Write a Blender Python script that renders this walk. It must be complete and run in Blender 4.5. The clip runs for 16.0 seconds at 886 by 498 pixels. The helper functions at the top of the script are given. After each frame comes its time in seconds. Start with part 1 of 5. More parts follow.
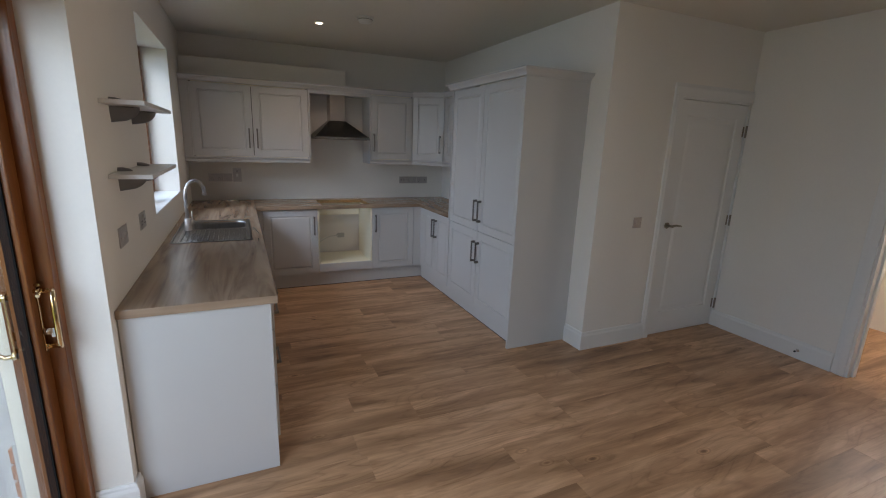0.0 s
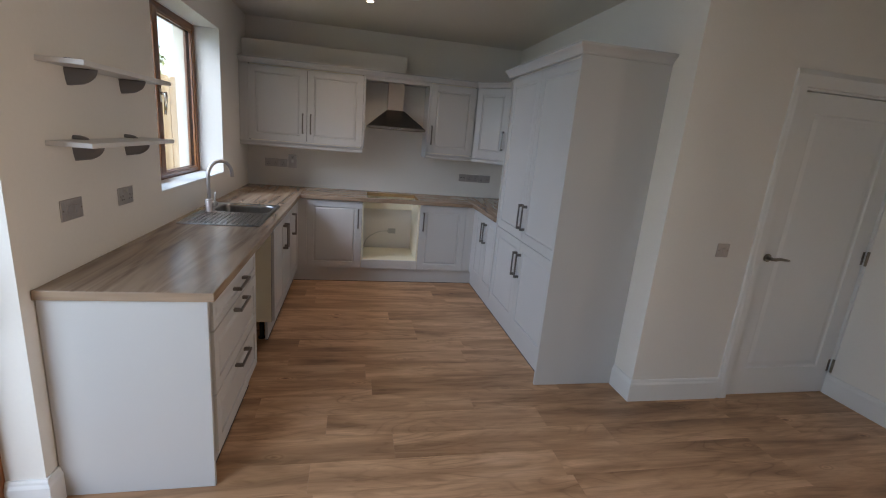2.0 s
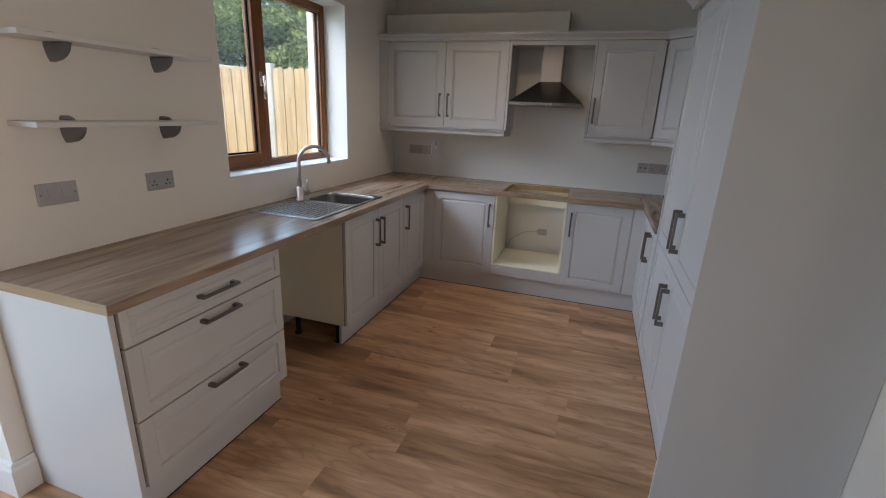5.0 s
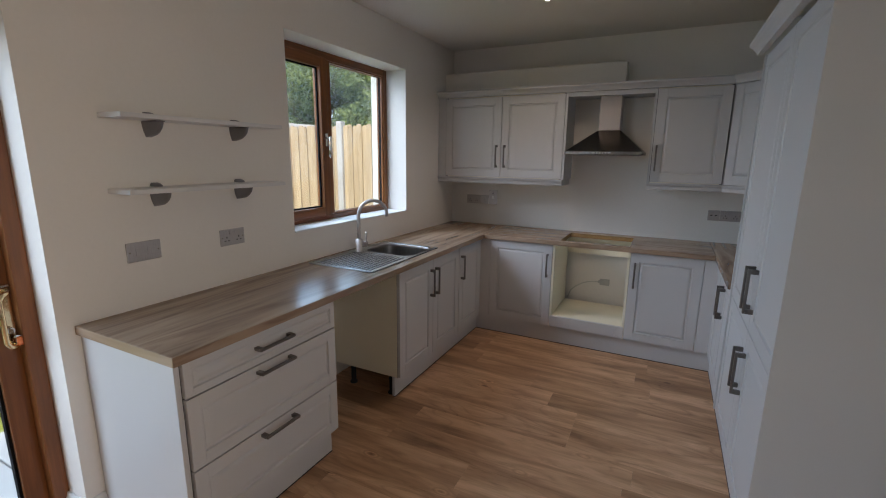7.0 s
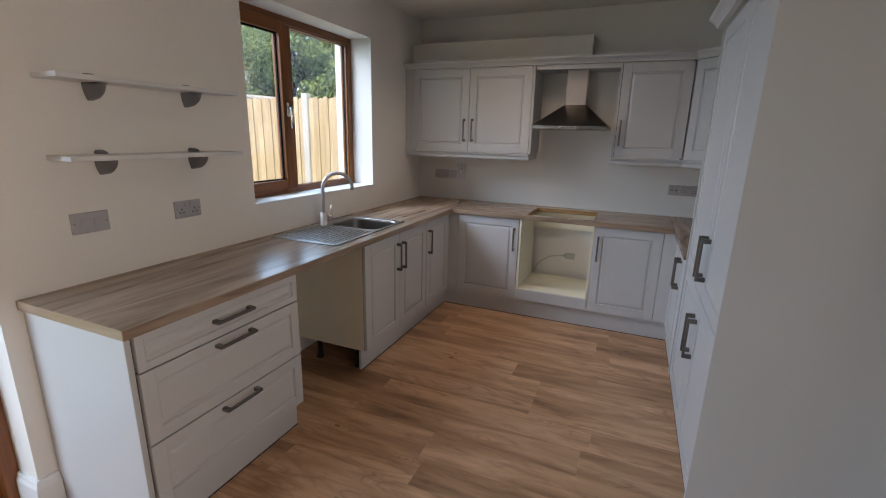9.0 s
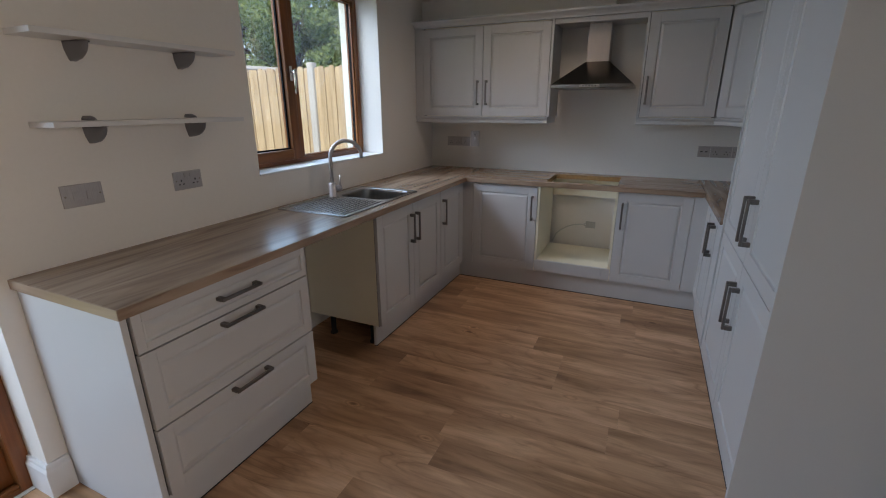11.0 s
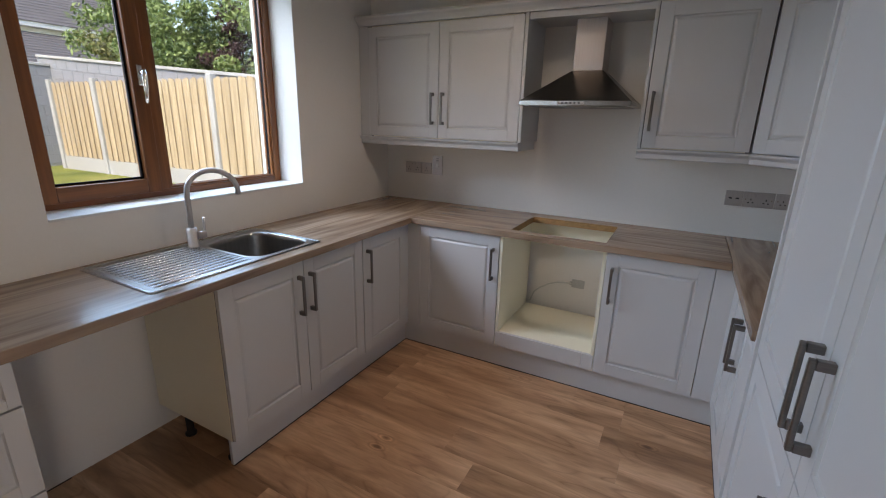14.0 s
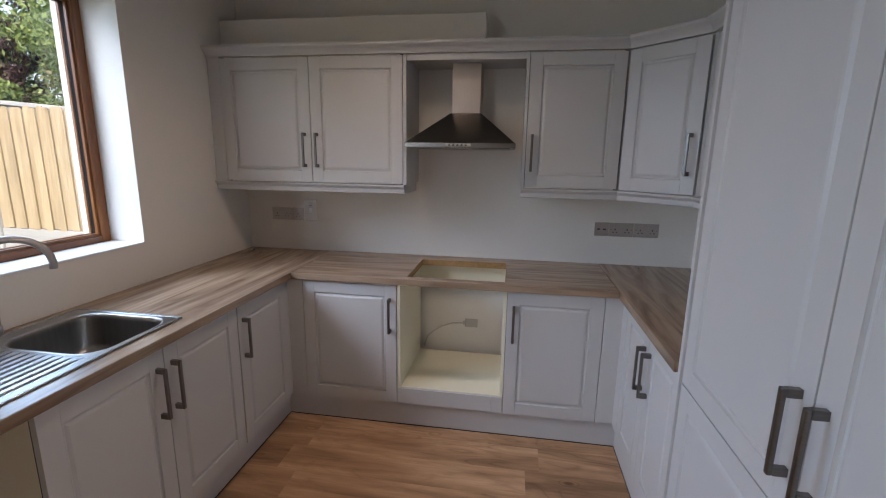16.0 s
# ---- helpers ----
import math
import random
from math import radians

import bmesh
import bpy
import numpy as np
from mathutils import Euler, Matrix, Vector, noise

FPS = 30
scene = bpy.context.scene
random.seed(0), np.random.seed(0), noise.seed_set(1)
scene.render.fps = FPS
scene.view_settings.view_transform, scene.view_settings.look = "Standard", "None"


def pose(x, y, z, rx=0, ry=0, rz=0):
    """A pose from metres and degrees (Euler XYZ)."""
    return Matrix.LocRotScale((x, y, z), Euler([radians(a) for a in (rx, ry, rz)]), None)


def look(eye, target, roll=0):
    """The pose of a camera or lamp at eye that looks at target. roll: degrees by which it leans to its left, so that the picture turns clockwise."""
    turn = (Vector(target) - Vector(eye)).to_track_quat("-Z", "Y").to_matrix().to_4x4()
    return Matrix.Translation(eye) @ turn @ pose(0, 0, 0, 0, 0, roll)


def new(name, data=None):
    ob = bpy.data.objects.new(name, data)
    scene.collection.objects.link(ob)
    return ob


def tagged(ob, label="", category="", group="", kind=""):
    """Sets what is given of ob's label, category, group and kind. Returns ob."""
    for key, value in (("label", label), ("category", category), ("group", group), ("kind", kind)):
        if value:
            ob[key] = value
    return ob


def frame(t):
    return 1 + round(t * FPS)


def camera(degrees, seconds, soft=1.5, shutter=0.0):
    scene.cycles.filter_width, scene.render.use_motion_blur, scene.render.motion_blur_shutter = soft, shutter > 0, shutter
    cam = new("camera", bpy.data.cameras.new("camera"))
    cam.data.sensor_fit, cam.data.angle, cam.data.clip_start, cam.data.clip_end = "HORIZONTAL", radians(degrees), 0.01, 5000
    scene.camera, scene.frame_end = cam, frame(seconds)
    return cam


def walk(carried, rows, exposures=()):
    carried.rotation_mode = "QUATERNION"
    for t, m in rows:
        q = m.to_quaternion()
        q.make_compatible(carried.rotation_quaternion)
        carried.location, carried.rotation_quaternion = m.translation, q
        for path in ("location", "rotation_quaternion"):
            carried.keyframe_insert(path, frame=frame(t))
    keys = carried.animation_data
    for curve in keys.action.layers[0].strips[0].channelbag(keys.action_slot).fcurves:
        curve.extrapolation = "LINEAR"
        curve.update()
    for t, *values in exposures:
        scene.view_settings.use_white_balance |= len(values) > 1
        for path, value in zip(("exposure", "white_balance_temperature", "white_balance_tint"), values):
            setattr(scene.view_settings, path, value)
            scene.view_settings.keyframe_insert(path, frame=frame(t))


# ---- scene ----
cam = camera(89.7, 16.0, soft=1.1)
PATH = [
    (0, (0.067, -0.002, 1.609), (0.876, 1.768, 1.148), 2.1),
    (0.5, (0.115, -0.058, 1.58), (0.813, 1.758, 1.113), 3.6),
    (1, (0.299, 0.008, 1.583), (0.938, 1.84, 1.1), 3.1),
    (1.5, (0.511, 0.107, 1.591), (1.055, 1.969, 1.108), 3.2),
    (2, (0.707, 0.284, 1.569), (1.109, 2.183, 1.088), 5.0),
    (2.5, (0.946, 0.422, 1.564), (0.925, 2.355, 1.053), 3.9),
    (3, (1.205, 0.543, 1.552), (0.766, 2.425, 1.04), 2.3),
    (3.5, (1.334, 0.719, 1.526), (0.767, 2.553, 0.962), 2.5),
    (4, (1.406, 0.939, 1.525), (0.856, 2.765, 0.922), 3.1),
    (4.2, (1.444, 1.011, 1.512), (0.894, 2.832, 0.897), 3.0),
    (6.3, (1.629, 1.233, 1.566), (0.861, 3.02, 1.102), 1.3),
    (6.5, (1.619, 1.228, 1.569), (0.815, 3.005, 1.126), 1.1),
    (7, (1.613, 1.221, 1.58), (0.738, 2.973, 1.175), 0.7),
    (7.5, (1.621, 1.225, 1.557), (0.709, 2.96, 1.155), 0.9),
    (8, (1.63, 1.235, 1.542), (0.717, 2.955, 1.087), 1.0),
    (8.5, (1.644, 1.242, 1.545), (0.811, 2.994, 1.061), 1.4),
    (8.7, (1.648, 1.238, 1.548), (0.873, 3.016, 1.06), 1.6),
    (10.8, (1.593, 1.307, 1.491), (0.884, 3.08, 0.895), 0.4),
    (11, (1.57, 1.359, 1.484), (0.784, 3.094, 0.873), -0.2),
    (11.5, (1.646, 1.595, 1.483), (0.611, 3.192, 0.867), 0.3),
    (12, (1.724, 1.809, 1.484), (0.465, 3.232, 0.86), 0.1),
    (12.5, (1.688, 2.032, 1.459), (0.362, 3.391, 0.831), 0.6),
    (13, (1.682, 2.234, 1.46), (0.354, 3.582, 0.812), 0.7),
    (13.5, (1.71, 2.376, 1.481), (0.521, 3.842, 0.822), 2.4),
    (14, (1.703, 2.491, 1.525), (0.802, 4.187, 0.966), 1.4),
    (14.5, (1.549, 2.538, 1.59), (0.94, 4.39, 1.146), 1.2),
    (15, (1.412, 2.546, 1.602), (0.982, 4.46, 1.217), 0.4),
    (15.5, (1.398, 2.588, 1.575), (1.028, 4.514, 1.184), 0.5),
    (16, (1.413, 2.611, 1.564), (1.114, 4.546, 1.158), 0.9),
]
EXPOSURES = [(0, 1.1, 7420, 19), (0.5, 0.93, 7420, 19), (1.5, 1.43, 7420, 20), (3, 1.2, 7320, 20), (3.5, 1.15, 7320, 20), (4, 1.61, 7420, 20), (6.5, 1.23, 7170, 19), (7.5, 1.45, 7170, 19), (8.7, 1.55, 7270, 20), (11, 1.15, 7070, 19), (11.5, 1.33, 7070, 19), (12, 1.43, 7070, 18), (13, 1.66, 7170, 18), (14.5, 1.55, 7170, 22), (16, 1.6, 7270, 23)]
walk(cam, [(t, look(eye, target, roll)) for t, eye, target, roll in PATH], EXPOSURES)

# ---- world and light ----
world = bpy.data.worlds.new("sky")
scene.world = world
world.use_nodes = True
wn = world.node_tree
sky = wn.nodes.new("ShaderNodeTexSky")
sky.sky_type, sky.sun_disc = "NISHITA", False
sky.sun_elevation, sky.sun_rotation = radians(42), radians(160)
sky.air_density, sky.dust_density, sky.ozone_density = 1.0, 0.8, 1.0
wn.nodes["Background"].inputs["Strength"].default_value = 0.13
wn.links.new(sky.outputs["Color"], wn.nodes["Background"].inputs["Color"])

sun = new("sun", bpy.data.lights.new("sun", "SUN"))
sun.data.energy, sun.data.angle, sun.data.color = 1.6, radians(11), (1.0, 0.95, 0.87)
sun.matrix_world = look((0, 0, 30), (-10, 30, 0))


def daylight(name, x, y, z, width, height, watts, colour, side=1, dip=0.6, swing=0.0):
    lamp = new(name, bpy.data.lights.new(name, "AREA"))
    lamp.data.shape, lamp.data.size, lamp.data.size_y = "RECTANGLE", width, height
    lamp.data.energy, lamp.data.color = watts, colour
    lamp.matrix_world = look((x, y, z), (x + side, y + swing, z - dip))
    return lamp


daylight("patio_daylight", -1.60, -0.35, 2.05, 2.2, 1.7, 45, (0.54, 0.76, 1.0), 1, 1.0, 1.1)
daylight("window_sky", -2.85, 2.35, 3.95, 1.9, 1.9, 86, (0.64, 0.815, 1.0), 1, 1.0, 0.65)
daylight("window_horizon", -0.98, 3.9, 1.85, 1.4, 1.2, 6.8, (0.40, 0.66, 1.0), 1, 0.7, -0.2).data.spread = radians(115)
spot = new("downlight_beam", bpy.data.lights.new("downlight_beam", "SPOT"))
spot.data.energy, spot.data.color, spot.data.shadow_soft_size = 13.5, (1.0, 0.885, 0.76), 0.11
spot.data.spot_size, spot.data.spot_blend = radians(150), 1.0
spot.matrix_world = look((0.785, 4.375, 2.595), (0.785, 4.375, 0))
daylight("hall_daylight", 5.58, 1.1, 1.78, 1.5, 1.1, 17, (1.0, 0.945, 0.87), -1, -0.3).data.spread = radians(115)

# ---- materials ----


def nodes_of(name):
    m = bpy.data.materials.new(name)
    m.use_nodes = True
    nt = m.node_tree
    return m, nt, nt.nodes["Principled BSDF"]


def coords(nt, scale=(1, 1, 1), shuffle=False):
    tc = nt.nodes.new("ShaderNodeTexCoord")
    out = tc.outputs["Object"]
    if shuffle:
        info = nt.nodes.new("ShaderNodeObjectInfo")
        mul = nt.nodes.new("ShaderNodeMath")
        mul.operation = "MULTIPLY"
        mul.inputs[1].default_value = 57.0
        nt.links.new(info.outputs["Random"], mul.inputs[0])
        add = nt.nodes.new("ShaderNodeVectorMath")
        add.operation = "ADD"
        nt.links.new(out, add.inputs[0])
        nt.links.new(mul.outputs[0], add.inputs[1])
        out = add.outputs[0]
    mp = nt.nodes.new("ShaderNodeMapping")
    mp.inputs["Scale"].default_value = scale
    nt.links.new(out, mp.inputs["Vector"])
    return mp.outputs["Vector"]


def noise_tex(nt, vec, scale, detail=4.0, rough=0.55, dist=0.0):
    n = nt.nodes.new("ShaderNodeTexNoise")
    n.inputs["Scale"].default_value = scale
    n.inputs["Detail"].default_value = detail
    n.inputs["Roughness"].default_value = rough
    n.inputs["Distortion"].default_value = dist
    nt.links.new(vec, n.inputs["Vector"])
    return n.outputs["Fac"]


def ramp(nt, fac, stops):
    r = nt.nodes.new("ShaderNodeValToRGB")
    els = r.color_ramp.elements
    while len(els) < len(stops):
        els.new(0.5)
    for e, (p, c) in zip(els, stops):
        e.position, e.color = p, (*c, 1)
    nt.links.new(fac, r.inputs["Fac"])
    return r.outputs["Color"]


def mix(nt, a, b, fac, mode="MIX"):
    m = nt.nodes.new("ShaderNodeMix")
    m.data_type, m.blend_type = "RGBA", mode
    for sock, v in ((m.inputs[0], fac), (m.inputs[6], a), (m.inputs[7], b)):
        if isinstance(v, bpy.types.NodeSocket):
            nt.links.new(v, sock)
        elif isinstance(v, tuple):
            sock.default_value = (*v, 1)
        else:
            sock.default_value = v
    return m.outputs[2]


def bump(nt, bsdf, height, strength, distance):
    b = nt.nodes.new("ShaderNodeBump")
    b.inputs["Strength"].default_value = strength
    b.inputs["Distance"].default_value = distance
    nt.links.new(height, b.inputs["Height"])
    nt.links.new(b.outputs["Normal"], bsdf.inputs["Normal"])


def dims(c, k):
    return tuple(min(1.0, v * k) for v in c)


def painted(name, colour, rough=0.5, vary=0.05, grain=90.0, relief=0.12, blot=1.3, metal=0.0, coat=0.0):
    """Paint, plaster, plastic or metal: two scales of tone and a fine relief."""
    m, nt, b = nodes_of(name)
    v = coords(nt)
    big = noise_tex(nt, v, blot, 3)
    fine = noise_tex(nt, v, grain, 3)
    c = ramp(nt, big, [(0.3, dims(colour, 1 - vary)), (0.7, dims(colour, 1 + vary * 0.5))])
    f = ramp(nt, fine, [(0.3, (1 - vary * 0.6,) * 3), (0.7, (1, 1, 1))])
    nt.links.new(mix(nt, c, f, 1.0, "MULTIPLY"), b.inputs["Base Color"])
    r = nt.nodes.new("ShaderNodeMapRange")
    r.inputs["To Min"].default_value, r.inputs["To Max"].default_value = rough * 0.88, min(1, rough * 1.12)
    nt.links.new(big, r.inputs["Value"])
    nt.links.new(r.outputs[0], b.inputs["Roughness"])
    b.inputs["Metallic"].default_value = metal
    b.inputs["Coat Weight"].default_value = coat
    if relief:
        bump(nt, b, fine, relief, 0.002)
    return m


def brushed(name, colour, rough, scale, relief=0.03):
    """Brushed metal with streaks along the short axis of the scale."""
    m, nt, b = nodes_of(name)
    streak = noise_tex(nt, coords(nt, scale), 1.0, 4)
    c = ramp(nt, streak, [(0.3, dims(colour, 0.88)), (0.7, dims(colour, 1.05))])
    nt.links.new(c, b.inputs["Base Color"])
    r = nt.nodes.new("ShaderNodeMapRange")
    r.inputs["To Min"].default_value, r.inputs["To Max"].default_value = rough * 0.8, rough * 1.25
    nt.links.new(streak, r.inputs["Value"])
    nt.links.new(r.outputs[0], b.inputs["Roughness"])
    b.inputs["Metallic"].default_value = 1.0
    bump(nt, b, streak, relief, 0.001)
    return m


def timber(name, stops, along, rough, stretch=9.0, size=1.0, shuffle=False, relief=0.1, knots=True, tone=0.25, lean=1.1, warp=0.9, fleck=0.55, octaves=5.0):
    """Sawn or printed wood with the grain along one axis (0, 1 or 2)."""
    m, nt, b = nodes_of(name)
    s1 = [stretch * 2.2 * size] * 3
    s1[along] = lean * size
    s2 = [stretch * 13 * size] * 3
    s2[along] = 3.0 * size
    s3 = [3.2 * size] * 3
    s3[along] = 0.9 * size
    broad = noise_tex(nt, coords(nt, s1, shuffle), 1.0, octaves, 0.55, warp)
    fine = noise_tex(nt, coords(nt, s2, shuffle), 1.0, 4, 0.6, 0.2)
    cloud = noise_tex(nt, coords(nt, s3, shuffle), 1.0, 2)
    c = ramp(nt, broad, stops)
    f = ramp(nt, fine, [(0.28, (0.62,) * 3), (0.62, (1, 1, 1))])
    c = mix(nt, c, f, fleck, "MULTIPLY")
    t = ramp(nt, cloud, [(0.3, (1 - tone,) * 3), (0.7, (1, 1, 1))])
    c = mix(nt, c, t, 1.0, "MULTIPLY")
    if shuffle:
        info = nt.nodes.new("ShaderNodeObjectInfo")
        k = ramp(nt, info.outputs["Random"], [(0.0, (0.84, 0.82, 0.80)), (0.5, (0.93, 0.92, 0.91)), (1.0, (1.0, 1.0, 1.0))])
        c = mix(nt, c, k, 1.0, "MULTIPLY")
    if knots:
        sk = [7.0 * size] * 3
        sk[along] = 2.6 * size
        vo = nt.nodes.new("ShaderNodeTexVoronoi")
        vo.inputs["Scale"].default_value = 0.8
        nt.links.new(coords(nt, sk, shuffle), vo.inputs["Vector"])
        kk = ramp(nt, vo.outputs["Distance"], [(0.03, (0.42, 0.34, 0.28)), (0.075, (0.86, 0.8, 0.76)), (0.12, (1, 1, 1))])
        c = mix(nt, c, kk, 0.85, "MULTIPLY")
    nt.links.new(c, b.inputs["Base Color"])
    r = nt.nodes.new("ShaderNodeMapRange")
    r.inputs["To Min"].default_value, r.inputs["To Max"].default_value = rough * 1.15, rough * 0.9
    nt.links.new(fine, r.inputs["Value"])
    nt.links.new(r.outputs[0], b.inputs["Roughness"])
    bump(nt, b, fine, relief, 0.0015)
    return m


def oak_board(name, rough):
    """Printed oak plank along x: soft bands, ring contours, fibres and small knots."""
    m, nt, b = nodes_of(name)
    band = noise_tex(nt, coords(nt, (0.9, 6.5, 6.5), True), 1.0, 2.5, 0.5, 0.7)
    heart = noise_tex(nt, coords(nt, (1.2, 6.5, 6.5), True), 1.0, 1.2, 0.4, 0.25)
    fibre = noise_tex(nt, coords(nt, (4.0, 95, 95), True), 1.0, 4, 0.6, 0.2)
    patch = noise_tex(nt, coords(nt, (1.6, 3.0, 3.0), True), 1.0, 2)
    c = ramp(nt, band, [(0.29, (0.305, 0.161, 0.084)), (0.43, (0.476, 0.268, 0.144)), (0.58, (0.642, 0.381, 0.222)), (0.75, (0.76, 0.477, 0.296))])
    turn = nt.nodes.new("ShaderNodeMath")
    turn.operation = "MULTIPLY"
    turn.inputs[1].default_value = 22.0
    nt.links.new(heart, turn.inputs[0])
    ring = nt.nodes.new("ShaderNodeMath")
    ring.operation = "PINGPONG"
    ring.inputs[1].default_value = 1.0
    nt.links.new(turn.outputs[0], ring.inputs[0])
    rc = ramp(nt, ring.outputs[0], [(0.0, (0.66, 0.61, 0.57)), (0.22, (0.95, 0.94, 0.93)), (0.75, (1, 1, 1)), (1.0, (1.10, 1.11, 1.12))])
    amount = ramp(nt, patch, [(0.42, (0.1,) * 3), (0.64, (0.85,) * 3)])
    c = mix(nt, c, mix(nt, (1.0, 1.0, 1.0), rc, amount), 1.0, "MULTIPLY")
    c = mix(nt, c, ramp(nt, fibre, [(0.30, (0.72, 0.70, 0.68)), (0.60, (1, 1, 1))]), 0.45, "MULTIPLY")
    mottle = noise_tex(nt, coords(nt, (3.2, 17.0, 17.0), True), 1.0, 3.5, 0.6, 1.4)
    c = mix(nt, c, ramp(nt, mottle, [(0.30, (0.76, 0.73, 0.69)), (0.47, (0.98, 0.975, 0.97)), (0.62, (1.05, 1.06, 1.07)), (0.75, (1.20, 1.22, 1.24))]), 1.0, "MULTIPLY")
    info = nt.nodes.new("ShaderNodeObjectInfo")
    k = ramp(nt, info.outputs["Random"], [(0.0, (0.90, 0.895, 0.89)), (0.5, (0.955, 0.95, 0.95)), (1.0, (1.0, 1.0, 1.0))])
    c = mix(nt, c, k, 1.0, "MULTIPLY")
    vo = nt.nodes.new("ShaderNodeTexVoronoi")
    vo.inputs["Scale"].default_value = 1.0
    nt.links.new(coords(nt, (2.6, 5.6, 5.6), True), vo.inputs["Vector"])
    kk = ramp(nt, vo.outputs["Distance"], [(0.035, (0.36, 0.29, 0.24)), (0.065, (0.76, 0.70, 0.65)), (0.09, (1.22, 1.22, 1.22)), (0.12, (0.82, 0.79, 0.76)), (0.15, (1.08, 1.08, 1.08)), (0.20, (1, 1, 1))])
    c = mix(nt, c, kk, 0.85, "MULTIPLY")
    nt.links.new(c, b.inputs["Base Color"])
    r = nt.nodes.new("ShaderNodeMapRange")
    r.inputs["To Min"].default_value, r.inputs["To Max"].default_value = rough * 1.15, rough * 0.88
    nt.links.new(fibre, r.inputs["Value"])
    nt.links.new(r.outputs[0], b.inputs["Roughness"])
    bump(nt, b, fibre, 0.06, 0.0015)
    return m


def clear_glass(name):
    m, nt, b = nodes_of(name)
    nt.nodes.remove(b)
    out = nt.nodes["Material Output"]
    clear = nt.nodes.new("ShaderNodeBsdfTransparent")
    clear.inputs[0].default_value = (0.95, 0.97, 0.96, 1)
    gloss = nt.nodes.new("ShaderNodeBsdfGlossy")
    gloss.inputs["Roughness"].default_value = 0.01
    fr = nt.nodes.new("ShaderNodeFresnel")
    fr.inputs["IOR"].default_value = 1.45
    mx = nt.nodes.new("ShaderNodeMixShader")
    nt.links.new(fr.outputs[0], mx.inputs[0])
    nt.links.new(clear.outputs[0], mx.inputs[1])
    nt.links.new(gloss.outputs[0], mx.inputs[2])
    nt.links.new(mx.outputs[0], out.inputs["Surface"])
    return m


def leafy(name, dark, light):
    m, nt, b = nodes_of(name)
    geo = nt.nodes.new("ShaderNodeNewGeometry")
    c = ramp(nt, geo.outputs["Random Per Island"], [(0.0, dark), (1.0, light)])
    nt.links.new(c, b.inputs["Base Color"])
    b.inputs["Roughness"].default_value = 0.55
    b.inputs["Transmission Weight"].default_value = 0.0
    return m


M_WALL = painted("wall_paint", (0.83, 0.80, 0.755), 0.75, 0.03, 60, 0.10, 0.9)
M_CEIL = painted("ceiling_paint", (0.74, 0.71, 0.655), 0.85, 0.03, 50, 0.08, 0.7)
M_TRIM = painted("white_gloss_paint", (0.80, 0.80, 0.79), 0.32, 0.02, 40, 0.04)
M_UNIT = painted("pale_grey_foil", (0.58, 0.575, 0.572), 0.36, 0.025, 260, 0.05, 2.0)
M_PANEL = painted("pale_grey_panel", (0.58, 0.575, 0.572), 0.42, 0.025, 200, 0.03, 1.5)
M_CREAM = painted("cream_melamine", (0.84, 0.79, 0.63), 0.45, 0.02, 150, 0.02, 2.0)
M_SHELF = painted("white_shelf_board", (0.72, 0.72, 0.72), 0.4, 0.02, 150, 0.02)
M_BRACKET = painted("grey_plastic", (0.20, 0.20, 0.22), 0.38, 0.05, 200, 0.05, 6, 0.3)
# Also colours the strips that stand for shade at unit gaps and under kickboards.
M_BLACK = painted("black_rubber_and_gap_shade", (0.012, 0.012, 0.014), 0.5, 0.1, 80, 0.1)
# Serves the real glazing gaskets and the black strips standing in for gap shade.
M_GASKET_AND_GAP = painted("matt_black_gasket_and_gap_shade", (0.010, 0.010, 0.011), 0.95, 0.1, 80, 0.1)
M_GASKET_AND_GAP.node_tree.nodes["Principled BSDF"].inputs["Specular IOR Level"].default_value = 0.12
M_DARKGAP = painted("dark_backing", (0.05, 0.04, 0.03), 0.9, 0.1, 30, 0.1)
M_NICKEL = brushed("satin_nickel", (0.205, 0.19, 0.178), 0.30, (40, 40, 400))
M_PLATE = brushed("satin_steel_plate", (0.56, 0.53, 0.52), 0.52, (300, 300, 20))
M_STEEL = brushed("brushed_steel", (0.40, 0.40, 0.40), 0.24, (4, 70, 70), 0.0)
# Darker than M_STEEL: the bowl's dim reflections are put into its colour.
M_BOWL_SHADED = brushed("satin_steel_bowl_shaded", (0.30, 0.285, 0.27), 0.30, (60, 60, 8), 0.0)
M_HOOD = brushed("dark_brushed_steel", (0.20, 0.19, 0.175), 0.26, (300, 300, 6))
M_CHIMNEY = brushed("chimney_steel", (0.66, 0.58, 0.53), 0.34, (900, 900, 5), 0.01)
M_BRASS = brushed("polished_brass", (0.86, 0.66, 0.40), 0.10, (60, 60, 60), 0.02)
M_CHROME = brushed("polished_chrome", (0.74, 0.72, 0.68), 0.10, (60, 60, 60), 0.02)
M_HINGE = brushed("aged_nickel", (0.34, 0.30, 0.25), 0.3, (80, 80, 80))
M_ORANGE = painted("orange_plastic", (0.75, 0.20, 0.06), 0.4, 0.05)
M_OUTLET = painted("pale_grey_plastic", (0.50, 0.50, 0.48), 0.45, 0.04, 100, 0.03)
M_WHITEPL = painted("white_plastic", (0.78, 0.78, 0.76), 0.35, 0.02, 100, 0.02)
M_FRAME = timber("oak_stained_frame", [(0.25, (0.15, 0.048, 0.014)), (0.55, (0.27, 0.092, 0.026)), (0.8, (0.36, 0.132, 0.040))], 2, 0.30, 8, 1.0, False, 0.05, False)
M_FRAME_H = timber("oak_stained_rail", [(0.25, (0.15, 0.048, 0.014)), (0.55, (0.27, 0.092, 0.026)), (0.8, (0.36, 0.132, 0.040))], 1, 0.30, 8, 1.0, False, 0.05, False)
